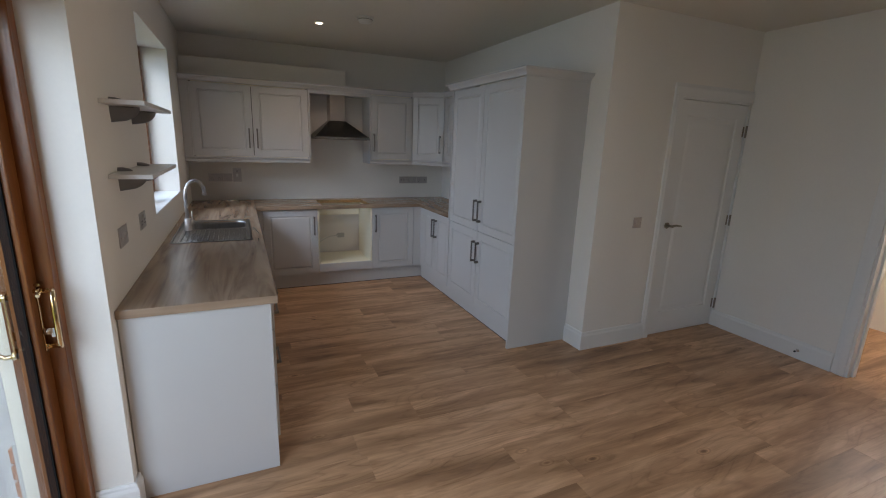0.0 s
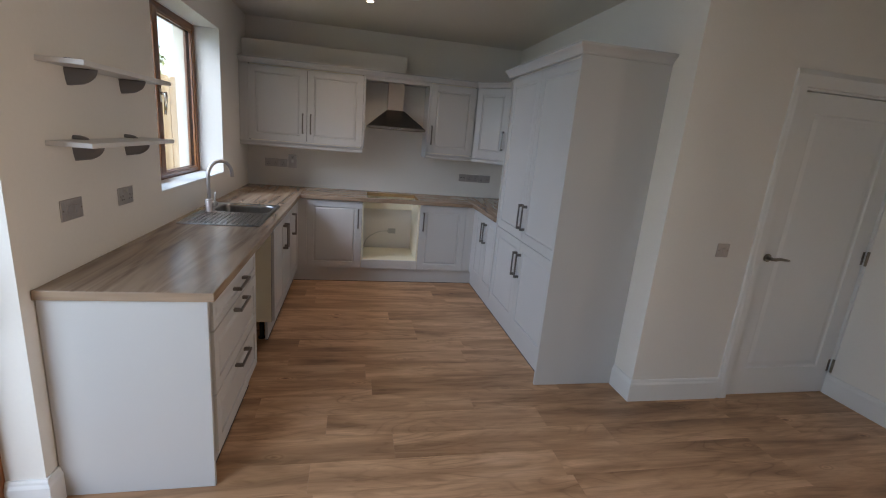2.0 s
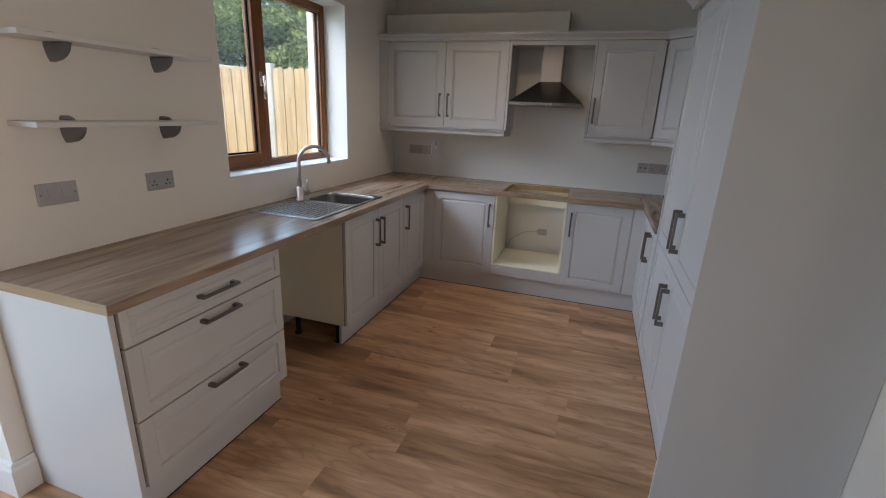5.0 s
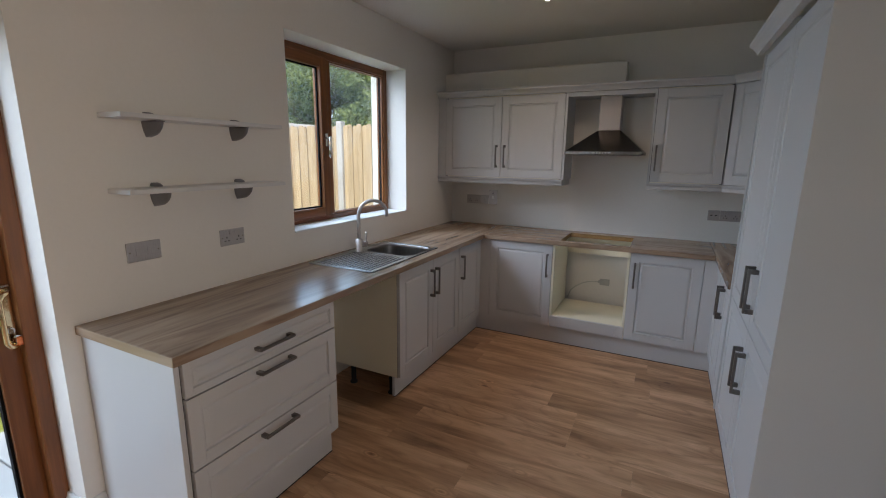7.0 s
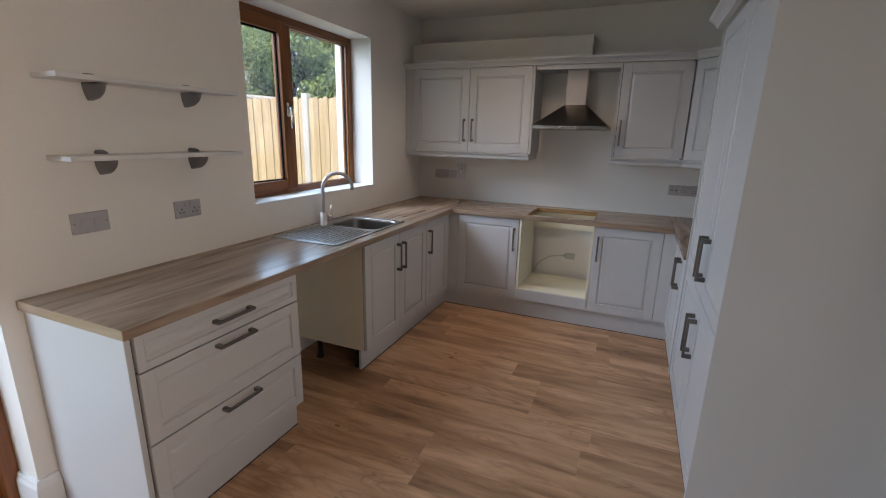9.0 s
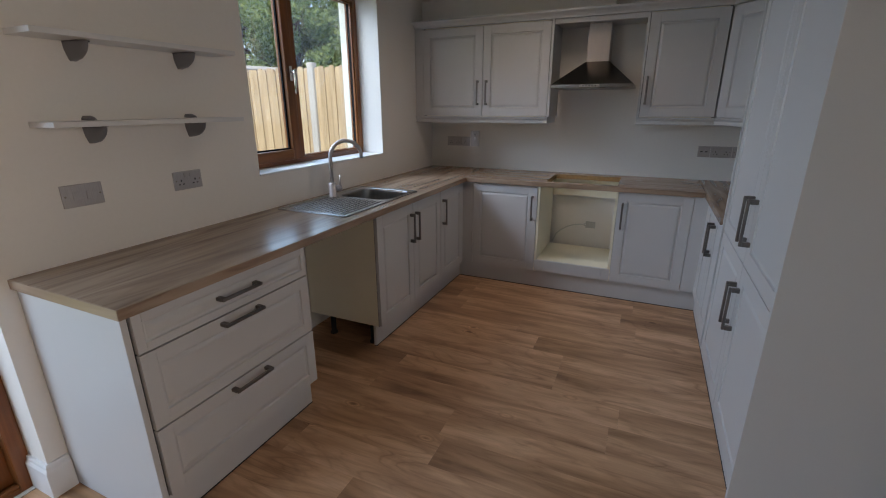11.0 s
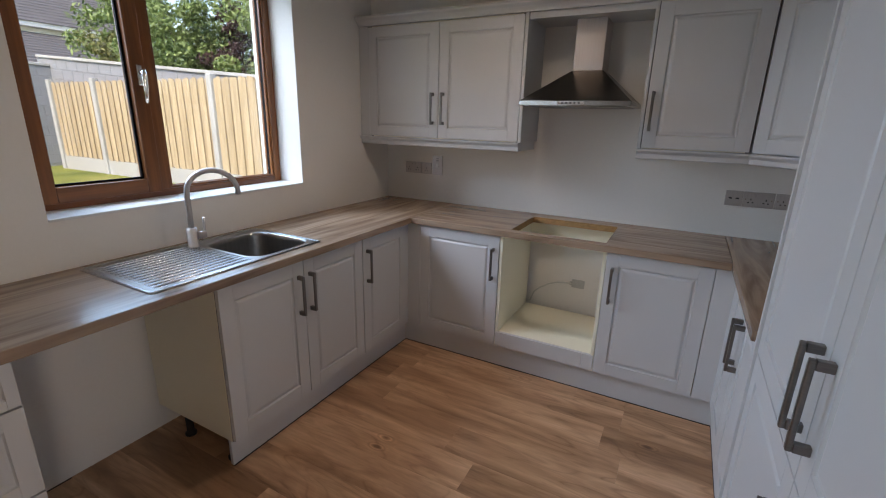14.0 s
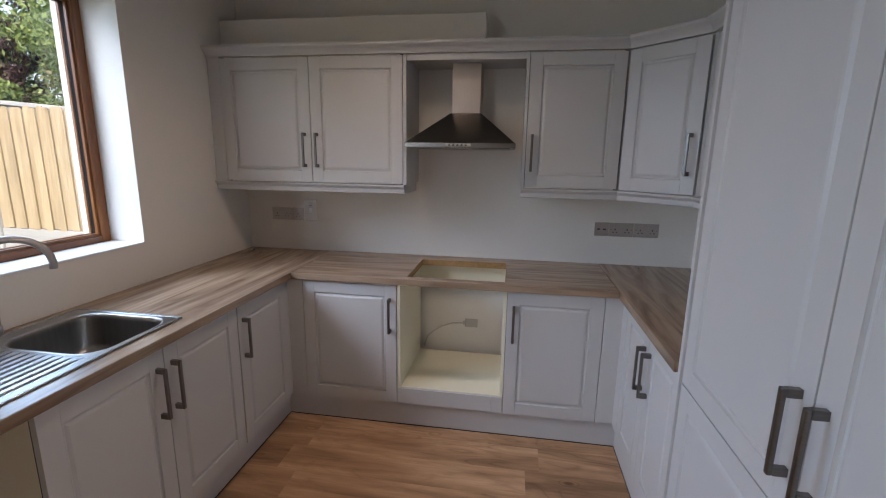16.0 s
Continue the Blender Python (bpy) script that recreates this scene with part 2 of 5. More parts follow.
OAK = [(0.30, (0.215, 0.135, 0.090)), (0.44, (0.33, 0.222, 0.152)), (0.56, (0.41, 0.290, 0.205)), (0.74, (0.48, 0.355, 0.260))]
M_TOP_Y = timber("oak_laminate_lengthways", OAK, 1, 0.23, 4.5, 1.0, False, 0.03, False, 0.3, 0.9, 2.2, 0.16, 3.0)
M_TOP_X = timber("oak_laminate_crossways", OAK, 0, 0.23, 4.5, 1.0, False, 0.03, False, 0.3, 0.9, 2.2, 0.16, 3.0)
M_CHIP = painted("raw_chipboard", (0.40, 0.235, 0.10), 0.9, 0.25, 300, 0.4, 40)
M_PLANK = oak_board("oak_floor_plank", 0.36)
M_GLASS = clear_glass("window_glass")
M_RENDER = painted("cream_render", (0.74, 0.71, 0.62), 0.9, 0.05, 120, 0.5, 1.5)
M_CONCRETE = painted("pale_concrete", (0.44, 0.44, 0.43), 0.85, 0.12, 30, 0.35, 1.6)
M_BLOCK = painted("grey_blockwork", (0.40, 0.40, 0.40), 0.9, 0.10, 25, 0.5, 1.1)
M_BRICK = painted("red_brick", (0.40, 0.17, 0.09), 0.9, 0.2, 60, 0.6, 9)
M_SLAT = timber("new_fence_board", [(0.25, (0.45, 0.335, 0.20)), (0.6, (0.61, 0.485, 0.32)), (0.85, (0.69, 0.575, 0.40))], 2, 0.75, 10, 1.0, True, 0.3, True, 0.2)
M_BARK = painted("bark", (0.10, 0.075, 0.055), 0.95, 0.3, 25, 0.8, 6)
M_LEAF = leafy("green_leaf", (0.06, 0.115, 0.030), (0.29, 0.38, 0.13))
M_LEAF2 = leafy("olive_leaf", (0.10, 0.11, 0.03), (0.24, 0.24, 0.085))
M_LEAF3 = leafy("purple_leaf", (0.03, 0.014, 0.017), (0.09, 0.045, 0.045))
M_BLADE = leafy("grass_blade", (0.16, 0.20, 0.030), (0.43, 0.41, 0.085))


def lawn_material():
    m, nt, b = nodes_of("lawn")
    v = coords(nt)
    c = ramp(nt, noise_tex(nt, v, 1.1, 4), [(0.3, (0.17, 0.21, 0.036)), (0.55, (0.31, 0.32, 0.062)), (0.75, (0.42, 0.38, 0.11))])
    f = ramp(nt, noise_tex(nt, v, 38, 5), [(0.3, (0.45, 0.5, 0.4)), (0.65, (1, 1, 1))])
    nt.links.new(mix(nt, c, f, 1.0, "MULTIPLY"), b.inputs["Base Color"])
    b.inputs["Roughness"].default_value = 0.95
    bump(nt, b, noise_tex(nt, v, 60, 4), 0.9, 0.02)
    return m


M_LAWN = lawn_material()

# ---- mesh helpers ----


def box(bm, x0, y0, z0, x1, y1, z1, bev=0.0, seg=1):
    """A box between two corners, its edges rounded by bev."""
    vs = [bm.verts.new((x, y, z)) for x in (x0, x1) for y in (y0, y1) for z in (z0, z1)]
    fs = [bm.faces.new([vs[i] for i in q]) for q in ((0, 1, 3, 2), (4, 6, 7, 5), (0, 4, 5, 1), (2, 3, 7, 6), (0, 2, 6, 4), (1, 5, 7, 3))]
    bmesh.ops.recalc_face_normals(bm, faces=fs)
    if bev:
        es = list({e for f in fs for e in f.edges})
        bmesh.ops.bevel(bm, geom=es, offset=bev, segments=seg, affect="EDGES", profile=0.5)
    return bm


def tube(bm, points, radius, sides=12, radii=None):
    """A round bar through the points, closed at both ends."""
    pts = [Vector(p) for p in points]
    rings = []
    up = Vector((0.13, 0.31, 0.94)).normalized()
    for i, p in enumerate(pts):
        d = (pts[min(i + 1, len(pts) - 1)] - pts[max(i - 1, 0)]).normalized()
        if abs(d.dot(up)) > 0.97:
            up = Vector((0.9, 0.2, 0.1)).normalized()
        a = d.cross(up).normalized()
        b = d.cross(a)
        up = a.cross(d)
        r = radii[i] if radii else radius
        rings.append([bm.verts.new(p + (a * math.cos(t) + b * math.sin(t)) * r) for t in [2 * math.pi * k / sides for k in range(sides)]])
    for r0, r1 in zip(rings, rings[1:]):
        for k in range(sides):
            bm.faces.new((r0[k], r0[(k + 1) % sides], r1[(k + 1) % sides], r1[k])).smooth = True
    bm.faces.new(rings[0])
    bm.faces.new(rings[-1])
    bmesh.ops.recalc_face_normals(bm, faces=bm.faces)
    return bm


def extrude_profile(bm, profile, p0, p1, out, mitre0=0.0, mitre1=0.0):
    """A moulding: profile points (out, up) swept from p0 to p1; out is the sideways direction, mitres lengthen it per metre of out."""
    p0, p1, out = Vector(p0), Vector(p1), Vector(out).normalized()
    run = (p1 - p0).normalized()
    a = [bm.verts.new(p0 + out * o + Vector((0, 0, u)) - run * o * mitre0) for o, u in profile]
    b = [bm.verts.new(p1 + out * o + Vector((0, 0, u)) + run * o * mitre1) for o, u in profile]
    n = len(profile)
    fs = [bm.faces.new((a[k], a[(k + 1) % n], b[(k + 1) % n], b[k])) for k in range(n)]
    fs += [bm.faces.new(a), bm.faces.new(b)]
    bmesh.ops.recalc_face_normals(bm, faces=fs)
    return bm


def rings(bm, rects):
    """Nested rectangles (x0, z0, x1, z1, y) joined from first to last, the last closed."""
    loops = [[bm.verts.new(c) for c in ((x0, y, z0), (x1, y, z0), (x1, y, z1), (x0, y, z1))] for x0, z0, x1, z1, y in rects]
    fs = []
    for a, b in zip(loops, loops[1:]):
        fs += [bm.faces.new((a[k], a[(k + 1) % 4], b[(k + 1) % 4], b[k])) for k in range(4)]
    fs.append(bm.faces.new(loops[-1]))
    return fs


def mesh_of(bm, name, material):
    me = bpy.data.meshes.new(name)
    bm.to_mesh(me)
    bm.free()
    for m in material if isinstance(material, (list, tuple)) else (material,):
        me.materials.append(m)
    return me


def part(name, bm, material, parent, label=""):
    ob = new(name, mesh_of(bm, name, material))
    ob.parent = parent
    if label:
        tagged(ob, label)
    return ob


def thing(name, label, category, m=None, group=""):
    ob = new(name)
    ob.empty_display_size = 0.1
    if m is not None:
        ob.matrix_world = m
    return tagged(ob, label, category, group)


def solid(name, bm, material, label, category, m=None, group="", kind=""):
    ob = new(name, mesh_of(bm, name, material))
    if m is not None:
        ob.matrix_world = m
    return tagged(ob, label, category, group, kind)


def nb():
    return bmesh.new()


def bx(*a):
    return box(bmesh.new(), *a)


# ---- the room ----
XL, XK, XR, YB, YP, ZC = -0.43, 2.53, 4.14, 5.515, 2.60, 2.61
YS, YE = -3.2, 2.0
WIN = (3.25, 4.577, 1.105, 2.287)
PAT = (-0.75, YE, 0.0, 2.10)


def wall_with_holes(x0, x1, holes, y0, y1, z0, z1):
    """A wall along y, in strips round its openings (y0, y1, z0, z1)."""
    bm = nb()
    at = y0
    for a, b, c, d in sorted(holes):
        box(bm, x0, at, z0, x1, a, z1)
        if c > z0:
            box(bm, x0, a, z0, x1, b, c)
        box(bm, x0, a, d, x1, b, z1)
        at = b
    box(bm, x0, at, z0, x1, y1, z1)
    return bm


solid("wall_west", wall_with_holes(-0.66, XL, [PAT, WIN], YS, YB, 0, ZC), M_WALL, "white painted plaster wall with window and patio door", "wall", kind="structure")
solid("wall_west_outside", wall_with_holes(-0.78, -0.66, [PAT, WIN], YS - 0.3, YB + 0.3, -0.4, 3.0), M_RENDER, "cream rendered outer wall of the house", "wall", kind="structure")
solid("wall_north", bx(-0.66, YB, 0, XK + 0.12, YB + 0.25, ZC), M_WALL, "white painted plaster wall behind the cooker hood", "wall", kind="structure")
bm = bx(XK, YP, 0, XK + 0.12, YB, ZC)
solid("wall_pier", bm, M_WALL, "white plaster wall beside the tall unit", "wall", kind="structure")
DOOR = (3.275, 4.125, 2.022)
bm = nb()
box(bm, XK + 0.12, YP, 0, DOOR[0] - 0.02, YP + 0.12, ZC)
box(bm, DOOR[0] - 0.02, YP, DOOR[2] + 0.02, XR, YP + 0.12, ZC)
solid("wall_door", bm, M_WALL, "white plaster wall round the panelled door", "wall", kind="structure")
bm = wall_with_holes(XR, XR + 0.12, [(0.70, 1.53, 0.0, 2.04)], YS, YP + 0.12, 0, ZC)
solid("wall_east", bm, M_WALL, "white plaster wall with an open doorway", "wall", kind="structure")
solid("wall_south", bx(-0.66, YS - 0.12, 0, XR + 0.12, YS, ZC), M_WALL, "plain white wall closing the room", "wall", kind="structure")
solid("ceiling", bx(-0.66, YS - 0.12, ZC, 6.2, YB + 0.25, ZC + 0.15), M_CEIL, "flat white painted plaster ceiling", "ceiling", kind="structure")
bm = nb()
box(bm, 5.6, -0.6, 0, 5.72, 0.3, ZC)
box(bm, 5.6, 1.9, 0, 5.72, 2.72, ZC)
box(bm, 5.6, 0.3, 0, 5.72, 1.9, 1.0)
box(bm, 5.6, 0.3, 2.35, 5.72, 1.9, ZC)
box(bm, XR + 0.12, 2.6, 0, 5.6, 2.72, ZC)
box(bm, XR + 0.12, -0.6, 0, 5.6, -0.48, ZC)
solid("wall_hall", bm, M_WALL, "white hall walls beyond the doorway", "wall", kind="structure")
bm = nb()
box(bm, XK + 0.12, 3.5, 0, 5.0, 3.6, ZC)
solid("wall_closet", bm, M_WALL, "plain wall behind the closed door", "wall", kind="structure")
floor = solid("floor", bx(-0.66, YS - 0.12, -0.2, 6.2, YB + 0.25, -0.009), M_DARKGAP, "oak plank vinyl floor", "floor", kind="structure")

SKIRT = [(0, 0), (0.019, 0), (0.019, 0.118), (0.016, 0.126), (0.013, 0.132), (0.012, 0.142), (0.008, 0.150), (0, 0.150)]
ARCH = 0.085


def skirting(runs):
    bm = nb()
    for p0, p1, out, m0, m1 in runs:
        extrude_profile(bm, SKIRT, p0, p1, out, m0, m1)
    return bm


solid("baseboard_pier", skirting([((XK, 2.80, 0), (XK, YP, 0), (-1, 0, 0), 0, 1), ((XK, YP, 0), (3.19, YP, 0), (0, -1, 0), 1, 0)]), M_TRIM, "white moulded skirting board round the pier", "skirting", kind="structure")
solid("baseboard_east", skirting([((XR, YP, 0), (XR, 1.615, 0), (-1, 0, 0), 0, 0)]), M_TRIM, "white moulded skirting board", "skirting", kind="structure")
solid("baseboard_patio", skirting([((-0.564, YE, 0), (XL, YE, 0), (0, -1, 0), 0, 1), ((XL, YE, 0), (XL, 2.068, 0), (1, 0, 0), 1, 0)]), M_TRIM, "white moulded skirting round the patio reveal", "skirting", kind="structure")
solid("baseboard_south", skirting([((XR, YS, 0), (XL, YS, 0), (0, 1, 0), 0, 0), ((XR, 0.615, 0), (XR, YS, 0), (-1, 0, 0), 0, 0)]), M_TRIM, "white moulded skirting board", "skirting", kind="structure")

# architraves and doorway lining
AP = [(0, 0), (0.018, 0), (0.018, 0.05), (0.014, 0.062), (0.012, 0.078), (0.008, ARCH), (0, ARCH)]


def upright(bm, x, y, along, face, z1, flip):
    """An architrave leg: moulded across its width, plain up its height."""
    prof = [(o, u) for o, u in AP]
    a, b = [], []
    for o, u in prof:
        q = Vector((x, y, 0)) + Vector(face) * o + Vector(along) * (u * flip)
        a.append(bm.verts.new(q))
        b.append(bm.verts.new(q + Vector((0, 0, z1))))
    n = len(prof)
    fs = [bm.faces.new((a[k], a[(k + 1) % n], b[(k + 1) % n], b[k])) for k in range(n)] + [bm.faces.new(a), bm.faces.new(b)]
    bmesh.ops.recalc_face_normals(bm, faces=fs)


bm = nb()
upright(bm, DOOR[0] - 0.005, YP, (1, 0, 0), (0, -1, 0), 2.035, -1)
extrude_profile(bm, [(0, 0), (0.018, 0), (0.018, 0.07), (0.014, 0.082), (0.008, 0.10), (0, 0.10)], (DOOR[0] - 0.09, YP, 2.035), (XR, YP, 2.035), (0, -1, 0))
box(bm, DOOR[0] - 0.02, YP, 0, DOOR[0], YP + 0.12, DOOR[2] + 0.02)
box(bm, DOOR[1], YP - 0.004, 0, XR - 0.001, YP + 0.12, DOOR[2] + 0.02)
box(bm, DOOR[0], YP, DOOR[2], DOOR[1], YP + 0.12, DOOR[2] + 0.02)
solid("trim_door", bm, M_TRIM, "white painted architrave and door lining", "architrave", kind="structure")
bm = nb()
upright(bm, XR, 1.525, (0, 1, 0), (-1, 0, 0), 2.13, 1)
upright(bm, XR, 0.705, (0, 1, 0), (-1, 0, 0), 2.13, -1)
box(bm, XR - 0.016, 0.705, 2.035, XR, 1.525, 2.125, 0.003)
box(bm, XR - 0.004, 1.508, 0, XR + 0.124, 1.53, 2.04)
box(bm, XR - 0.004, 0.70, 0, XR + 0.124, 0.722, 2.04)
box(bm, XR + 0.05, 1.494, 0, XR + 0.09, 1.508, 2.02)
box(bm, XR - 0.004, 0.722, 2.02, XR + 0.124, 1.508, 2.04)
solid("trim_doorway", bm, M_TRIM, "white painted architrave round the open doorway", "architrave", kind="structure")

# panelled door
door = tagged(new("door_1"), "white painted single panel door, closed", "door", kind="structure")
W0, W1 = DOOR[0] + 0.004, DOOR[1] - 0.004
bm = nb()
yf = YP + 0.012
box(bm, W0, yf + 0.014, 0.006, W1, yf + 0.04, DOOR[2] - 0.004)
rings(bm, [(W0, 0.006, W1, DOOR[2] - 0.004, yf + 0.0142), (W0, 0.006, W1, DOOR[2] - 0.004, yf + 0.002), (W0 + 0.002, 0.008, W1 - 0.002, DOOR[2] - 0.006, yf),
           (W0 + 0.115, 0.21, W1 - 0.115, 1.90, yf), (W0 + 0.122, 0.217, W1 - 0.122, 1.893, yf + 0.008),
           (W0 + 0.135, 0.23, W1 - 0.135, 1.88, yf + 0.009), (W0 + 0.165, 0.26, W1 - 0.165, 1.85, yf + 0.003)])
bmesh.ops.recalc_face_normals(bm, faces=bm.faces)
part("door_leaf", bm, M_TRIM, door)
bm = nb()
tube(bm, [(3.335, yf, 1.0), (3.335, yf - 0.008, 1.0)], 0.026, 24)
tube(bm, [(3.335, yf - 0.008, 1.0), (3.335, yf - 0.045, 1.0), (3.345, yf - 0.052, 1.0), (3.38, yf - 0.052, 1.004), (3.42, yf - 0.05, 1.0), (3.455, yf - 0.05, 0.996)], 0.009, 12, [0.012, 0.010, 0.011, 0.010, 0.009, 0.007])
part("door_handle", bm, M_HINGE, door, "satin nickel lever handle")
for z in (0.22, 1.02, 1.80):
    bm = nb()
    tube(bm, [(W1 + 0.001, YP - 0.006, z - 0.05), (W1 + 0.001, YP - 0.006, z + 0.05)], 0.008, 10)
    box(bm, W1 - 0.022, yf - 0.003, z - 0.045, W1 - 0.006, yf + 0.002, z + 0.045)
    part("hinge", bm, M_HINGE, door, "dull nickel butt hinge")

# ---- patio sliding door ----
patio = tagged(new("door_2"), "brown oak-stained sliding patio door with glass", "patio door", kind="structure")
FX0, FX1 = -0.72, -0.565


def moulded_bar(x0, x1, a0, a1, b0, b1, axis):
    """A frame member with small rounded edges; axis 1 lies along y, axis 2 stands."""
    return bx(x0, a0, b0, x1, a1, b1, 0.004, 2)


part("frame_jamb", moulded_bar(FX0, FX1, YE - 0.055, YE, 0.0, 2.10, 2), M_FRAME, patio)
part("frame_jamb", moulded_bar(FX0, FX1, PAT[0], PAT[0] + 0.055, 0.0, 2.10, 2), M_FRAME, patio)
part("frame_head", bx(FX0, PAT[0] + 0.055, 2.045, FX1, YE - 0.055, 2.10, 0.004, 2), M_FRAME_H, patio)
bm = nb()
box(bm, FX0, PAT[0] + 0.055, 0.0, FX1, YE - 0.055, 0.028, 0.004, 2)
box(bm, FX1 - 0.022, PAT[0] + 0.055, 0.028, FX1 - 0.004, YE - 0.055, 0.042, 0.003, 2)
part("frame_sill", bm, M_FRAME_H, patio)


def sash(name, y0, y1, x0, x1, z0, z1, stile, parent, gum=0.013):
    s = part(name, bx(x0, y1 - stile, z0, x1, y1, z1, 0.004, 2), M_FRAME, parent)
    part("stile", bx(x0, y0, z0, x1, y0 + stile, z1, 0.004, 2), M_FRAME, s)
    part("rail", bx(x0, y0 + stile, z0, x1, y1 - stile, z0 + stile, 0.004, 2), M_FRAME_H, s)
    part("rail", bx(x0, y0 + stile, z1 - stile, x1, y1 - stile, z1, 0.004, 2), M_FRAME_H, s)
    xm = (x0 + x1) / 2
    bm = nb()
    g = 0.010
    for a0, b0, a1, b1 in ((y0 + stile, z0 + stile, y1 - stile, z0 + stile + g), (y0 + stile, z1 - stile - g, y1 - stile, z1 - stile),
                           (y0 + stile, z0 + stile + g, y0 + stile + g, z1 - stile - g), (y1 - stile - g, z0 + stile + g, y1 - stile, z1 - stile - g)):
        box(bm, xm - gum, a0, b0, xm + gum, a1, b1)
    part("gasket", bm, M_GASKET_AND_GAP, s, "black rubber glazing gasket")
    bm = nb()
    for x in (xm - gum * 0.8, xm + gum * 0.8):
        vs = [bm.verts.new(c) for c in ((x, y0 + stile + g, z0 + stile + g), (x, y1 - stile - g, z0 + stile + g), (x, y1 - stile - g, z1 - stile - g), (x, y0 + stile + g, z1 - stile - g))]
        bm.faces.new(vs)
    p = part("pane", bm, M_GLASS, s)
    p.visible_shadow = False
    return s


slide = sash("sliding_sash", 0.55, YE - 0.047, -0.672, -0.612, 0.030, 2.045, 0.080, patio)
sash("fixed_sash", PAT[0] + 0.05, 0.63, -0.718, -0.678, 0.030, 2.045, 0.075, patio)
hy = YE - 0.084


def cranked_pull(x, z0, z1, hy=YE - 0.072):
    """A slim D handle whose bar is cranked away from its two feet, with a thumb turn on top."""
    bm = nb()
    bar = hy - 0.034
    pts = [(x, hy, z1), (x + 0.030, hy, z1), (x + 0.044, hy - 0.008, z1 + 0.002), (x + 0.050, bar + 0.010, z1 - 0.004), (x + 0.052, bar, z1 - 0.022), (x + 0.052, bar, (z0 + z1) / 2),
           (x + 0.052, bar, z0 + 0.022), (x + 0.050, bar + 0.010, z0 + 0.004), (x + 0.044, hy - 0.008, z0 - 0.002), (x + 0.030, hy, z0), (x, hy, z0)]
    tube(bm, pts, 0.0088, 14)
    box(bm, x, hy - 0.013, z0 - 0.014, x + 0.005, hy + 0.013, z1 + 0.014, 0.002, 2)
    for z in (z0, z1):
        tube(bm, [(x + 0.004, hy, z), (x + 0.012, hy, z)], 0.0125, 16)
    tube(bm, [(x, hy - 0.022, z1 + 0.006), (x + 0.018, hy - 0.022, z1 + 0.006)], 0.008, 12)
    tube(bm, [(x + 0.016, hy - 0.022, z1 + 0.008), (x + 0.020, hy - 0.040, z1 + 0.002), (x + 0.020, hy - 0.056, z1 - 0.003)], 0.005, 10, [0.004, 0.005, 0.0065])
    return bm


def pull(x, sgn, z0, z1, hy=YE - 0.084):
    """A bowed D handle on a slim plate."""
    bm = nb()
    box(bm, min(x, x + sgn * 0.006), hy - 0.014, z0 - 0.01, max(x, x + sgn * 0.006), hy + 0.014, z1 + 0.01, 0.002)
    zm = (z0 + z1) / 2
    pts = [(x + sgn * 0.004, hy, z1), (x + sgn * 0.035, hy, z1 + 0.004), (x + sgn * 0.052, hy, z1 - 0.008), (x + sgn * 0.058, hy, z1 - 0.04), (x + sgn * 0.060, hy, zm),
           (x + sgn * 0.058, hy, z0 + 0.04), (x + sgn * 0.052, hy, z0 + 0.008), (x + sgn * 0.035, hy, z0 - 0.004), (x + sgn * 0.004, hy, z0)]
    tube(bm, pts, 0.0082, 14)
    for z in (z0, z1):
        tube(bm, [(x, hy, z), (x + sgn * 0.014, hy, z)], 0.015, 16)
    return bm


part("inner_handle", cranked_pull(-0.612, 0.845, 1.055), M_BRASS, slide, "polished brass pull handle")
part("outer_handle", pull(-0.672, -1, 0.845, 1.055, YE - 0.128), M_BRASS, slide, "polished brass outside pull handle")
bm = nb()
tube(bm, [(-0.606, hy + 0.004, 0.905), (-0.587, hy + 0.004, 0.905)], 0.013, 14)
box(bm, -0.612, hy - 0.004, 1.075, -0.595, hy + 0.03, 1.085, 0.002)
part("lock", bm, M_CHROME, slide, "chrome key cylinder")
bm = nb()
box(bm, -0.589, hy + 0.003, 0.880, -0.567, hy + 0.0055, 0.915, 0.001)
box(bm, -0.581, hy + 0.010, 0.850, -0.578, hy + 0.026, 0.885, 0.001)
part("key", bm, M_CHROME, slide, "bunch of keys in the lock")
part("key_tag", bx(-0.577, hy + 0.012, 0.842, -0.573, hy + 0.030, 0.878, 0.002), M_ORANGE, slide, "orange plastic key tag")
solid("trim_threshold", bx(-0.565, PAT[0], 0.0, -0.543, YE - 0.02, 0.006, 0.002), M_WHITEPL, "white sealant strip at the patio threshold", "threshold", kind="structure")

# ---- kitchen window ----
window = tagged(new("window_1"), "brown oak-stained casement window with two panes", "window", kind="structure")
WX0, WX1 = -0.69, -0.62
a, b, c, d = WIN
part("frame_jamb", bx(WX0, a, c, WX1, a + 0.05, d, 0.004, 2), M_FRAME, window)
part("frame_jamb", bx(WX0, b - 0.05, c, WX1, b, d, 0.004, 2), M_FRAME, window)
part("frame_head", bx(WX0, a + 0.05, d - 0.05, WX1, b - 0.05, d, 0.004, 2), M_FRAME_H, window)
part("frame_sill", bx(WX0, a + 0.05, c, WX1, b - 0.05, c + 0.045, 0.004, 2), M_FRAME_H, window)
MY0, MY1 = 3.79, 3.855
part("mullion", bx(WX0, MY0, c + 0.045, WX1, MY1, d - 0.05, 0.004, 2), M_FRAME, window)
cas = sash("casement", a + 0.045, MY0 + 0.012, -0.672, -0.604, c + 0.038, d - 0.044, 0.068, window, 0.006)
y0, y1, z0, z1 = MY1, b - 0.05, c + 0.045, d - 0.05
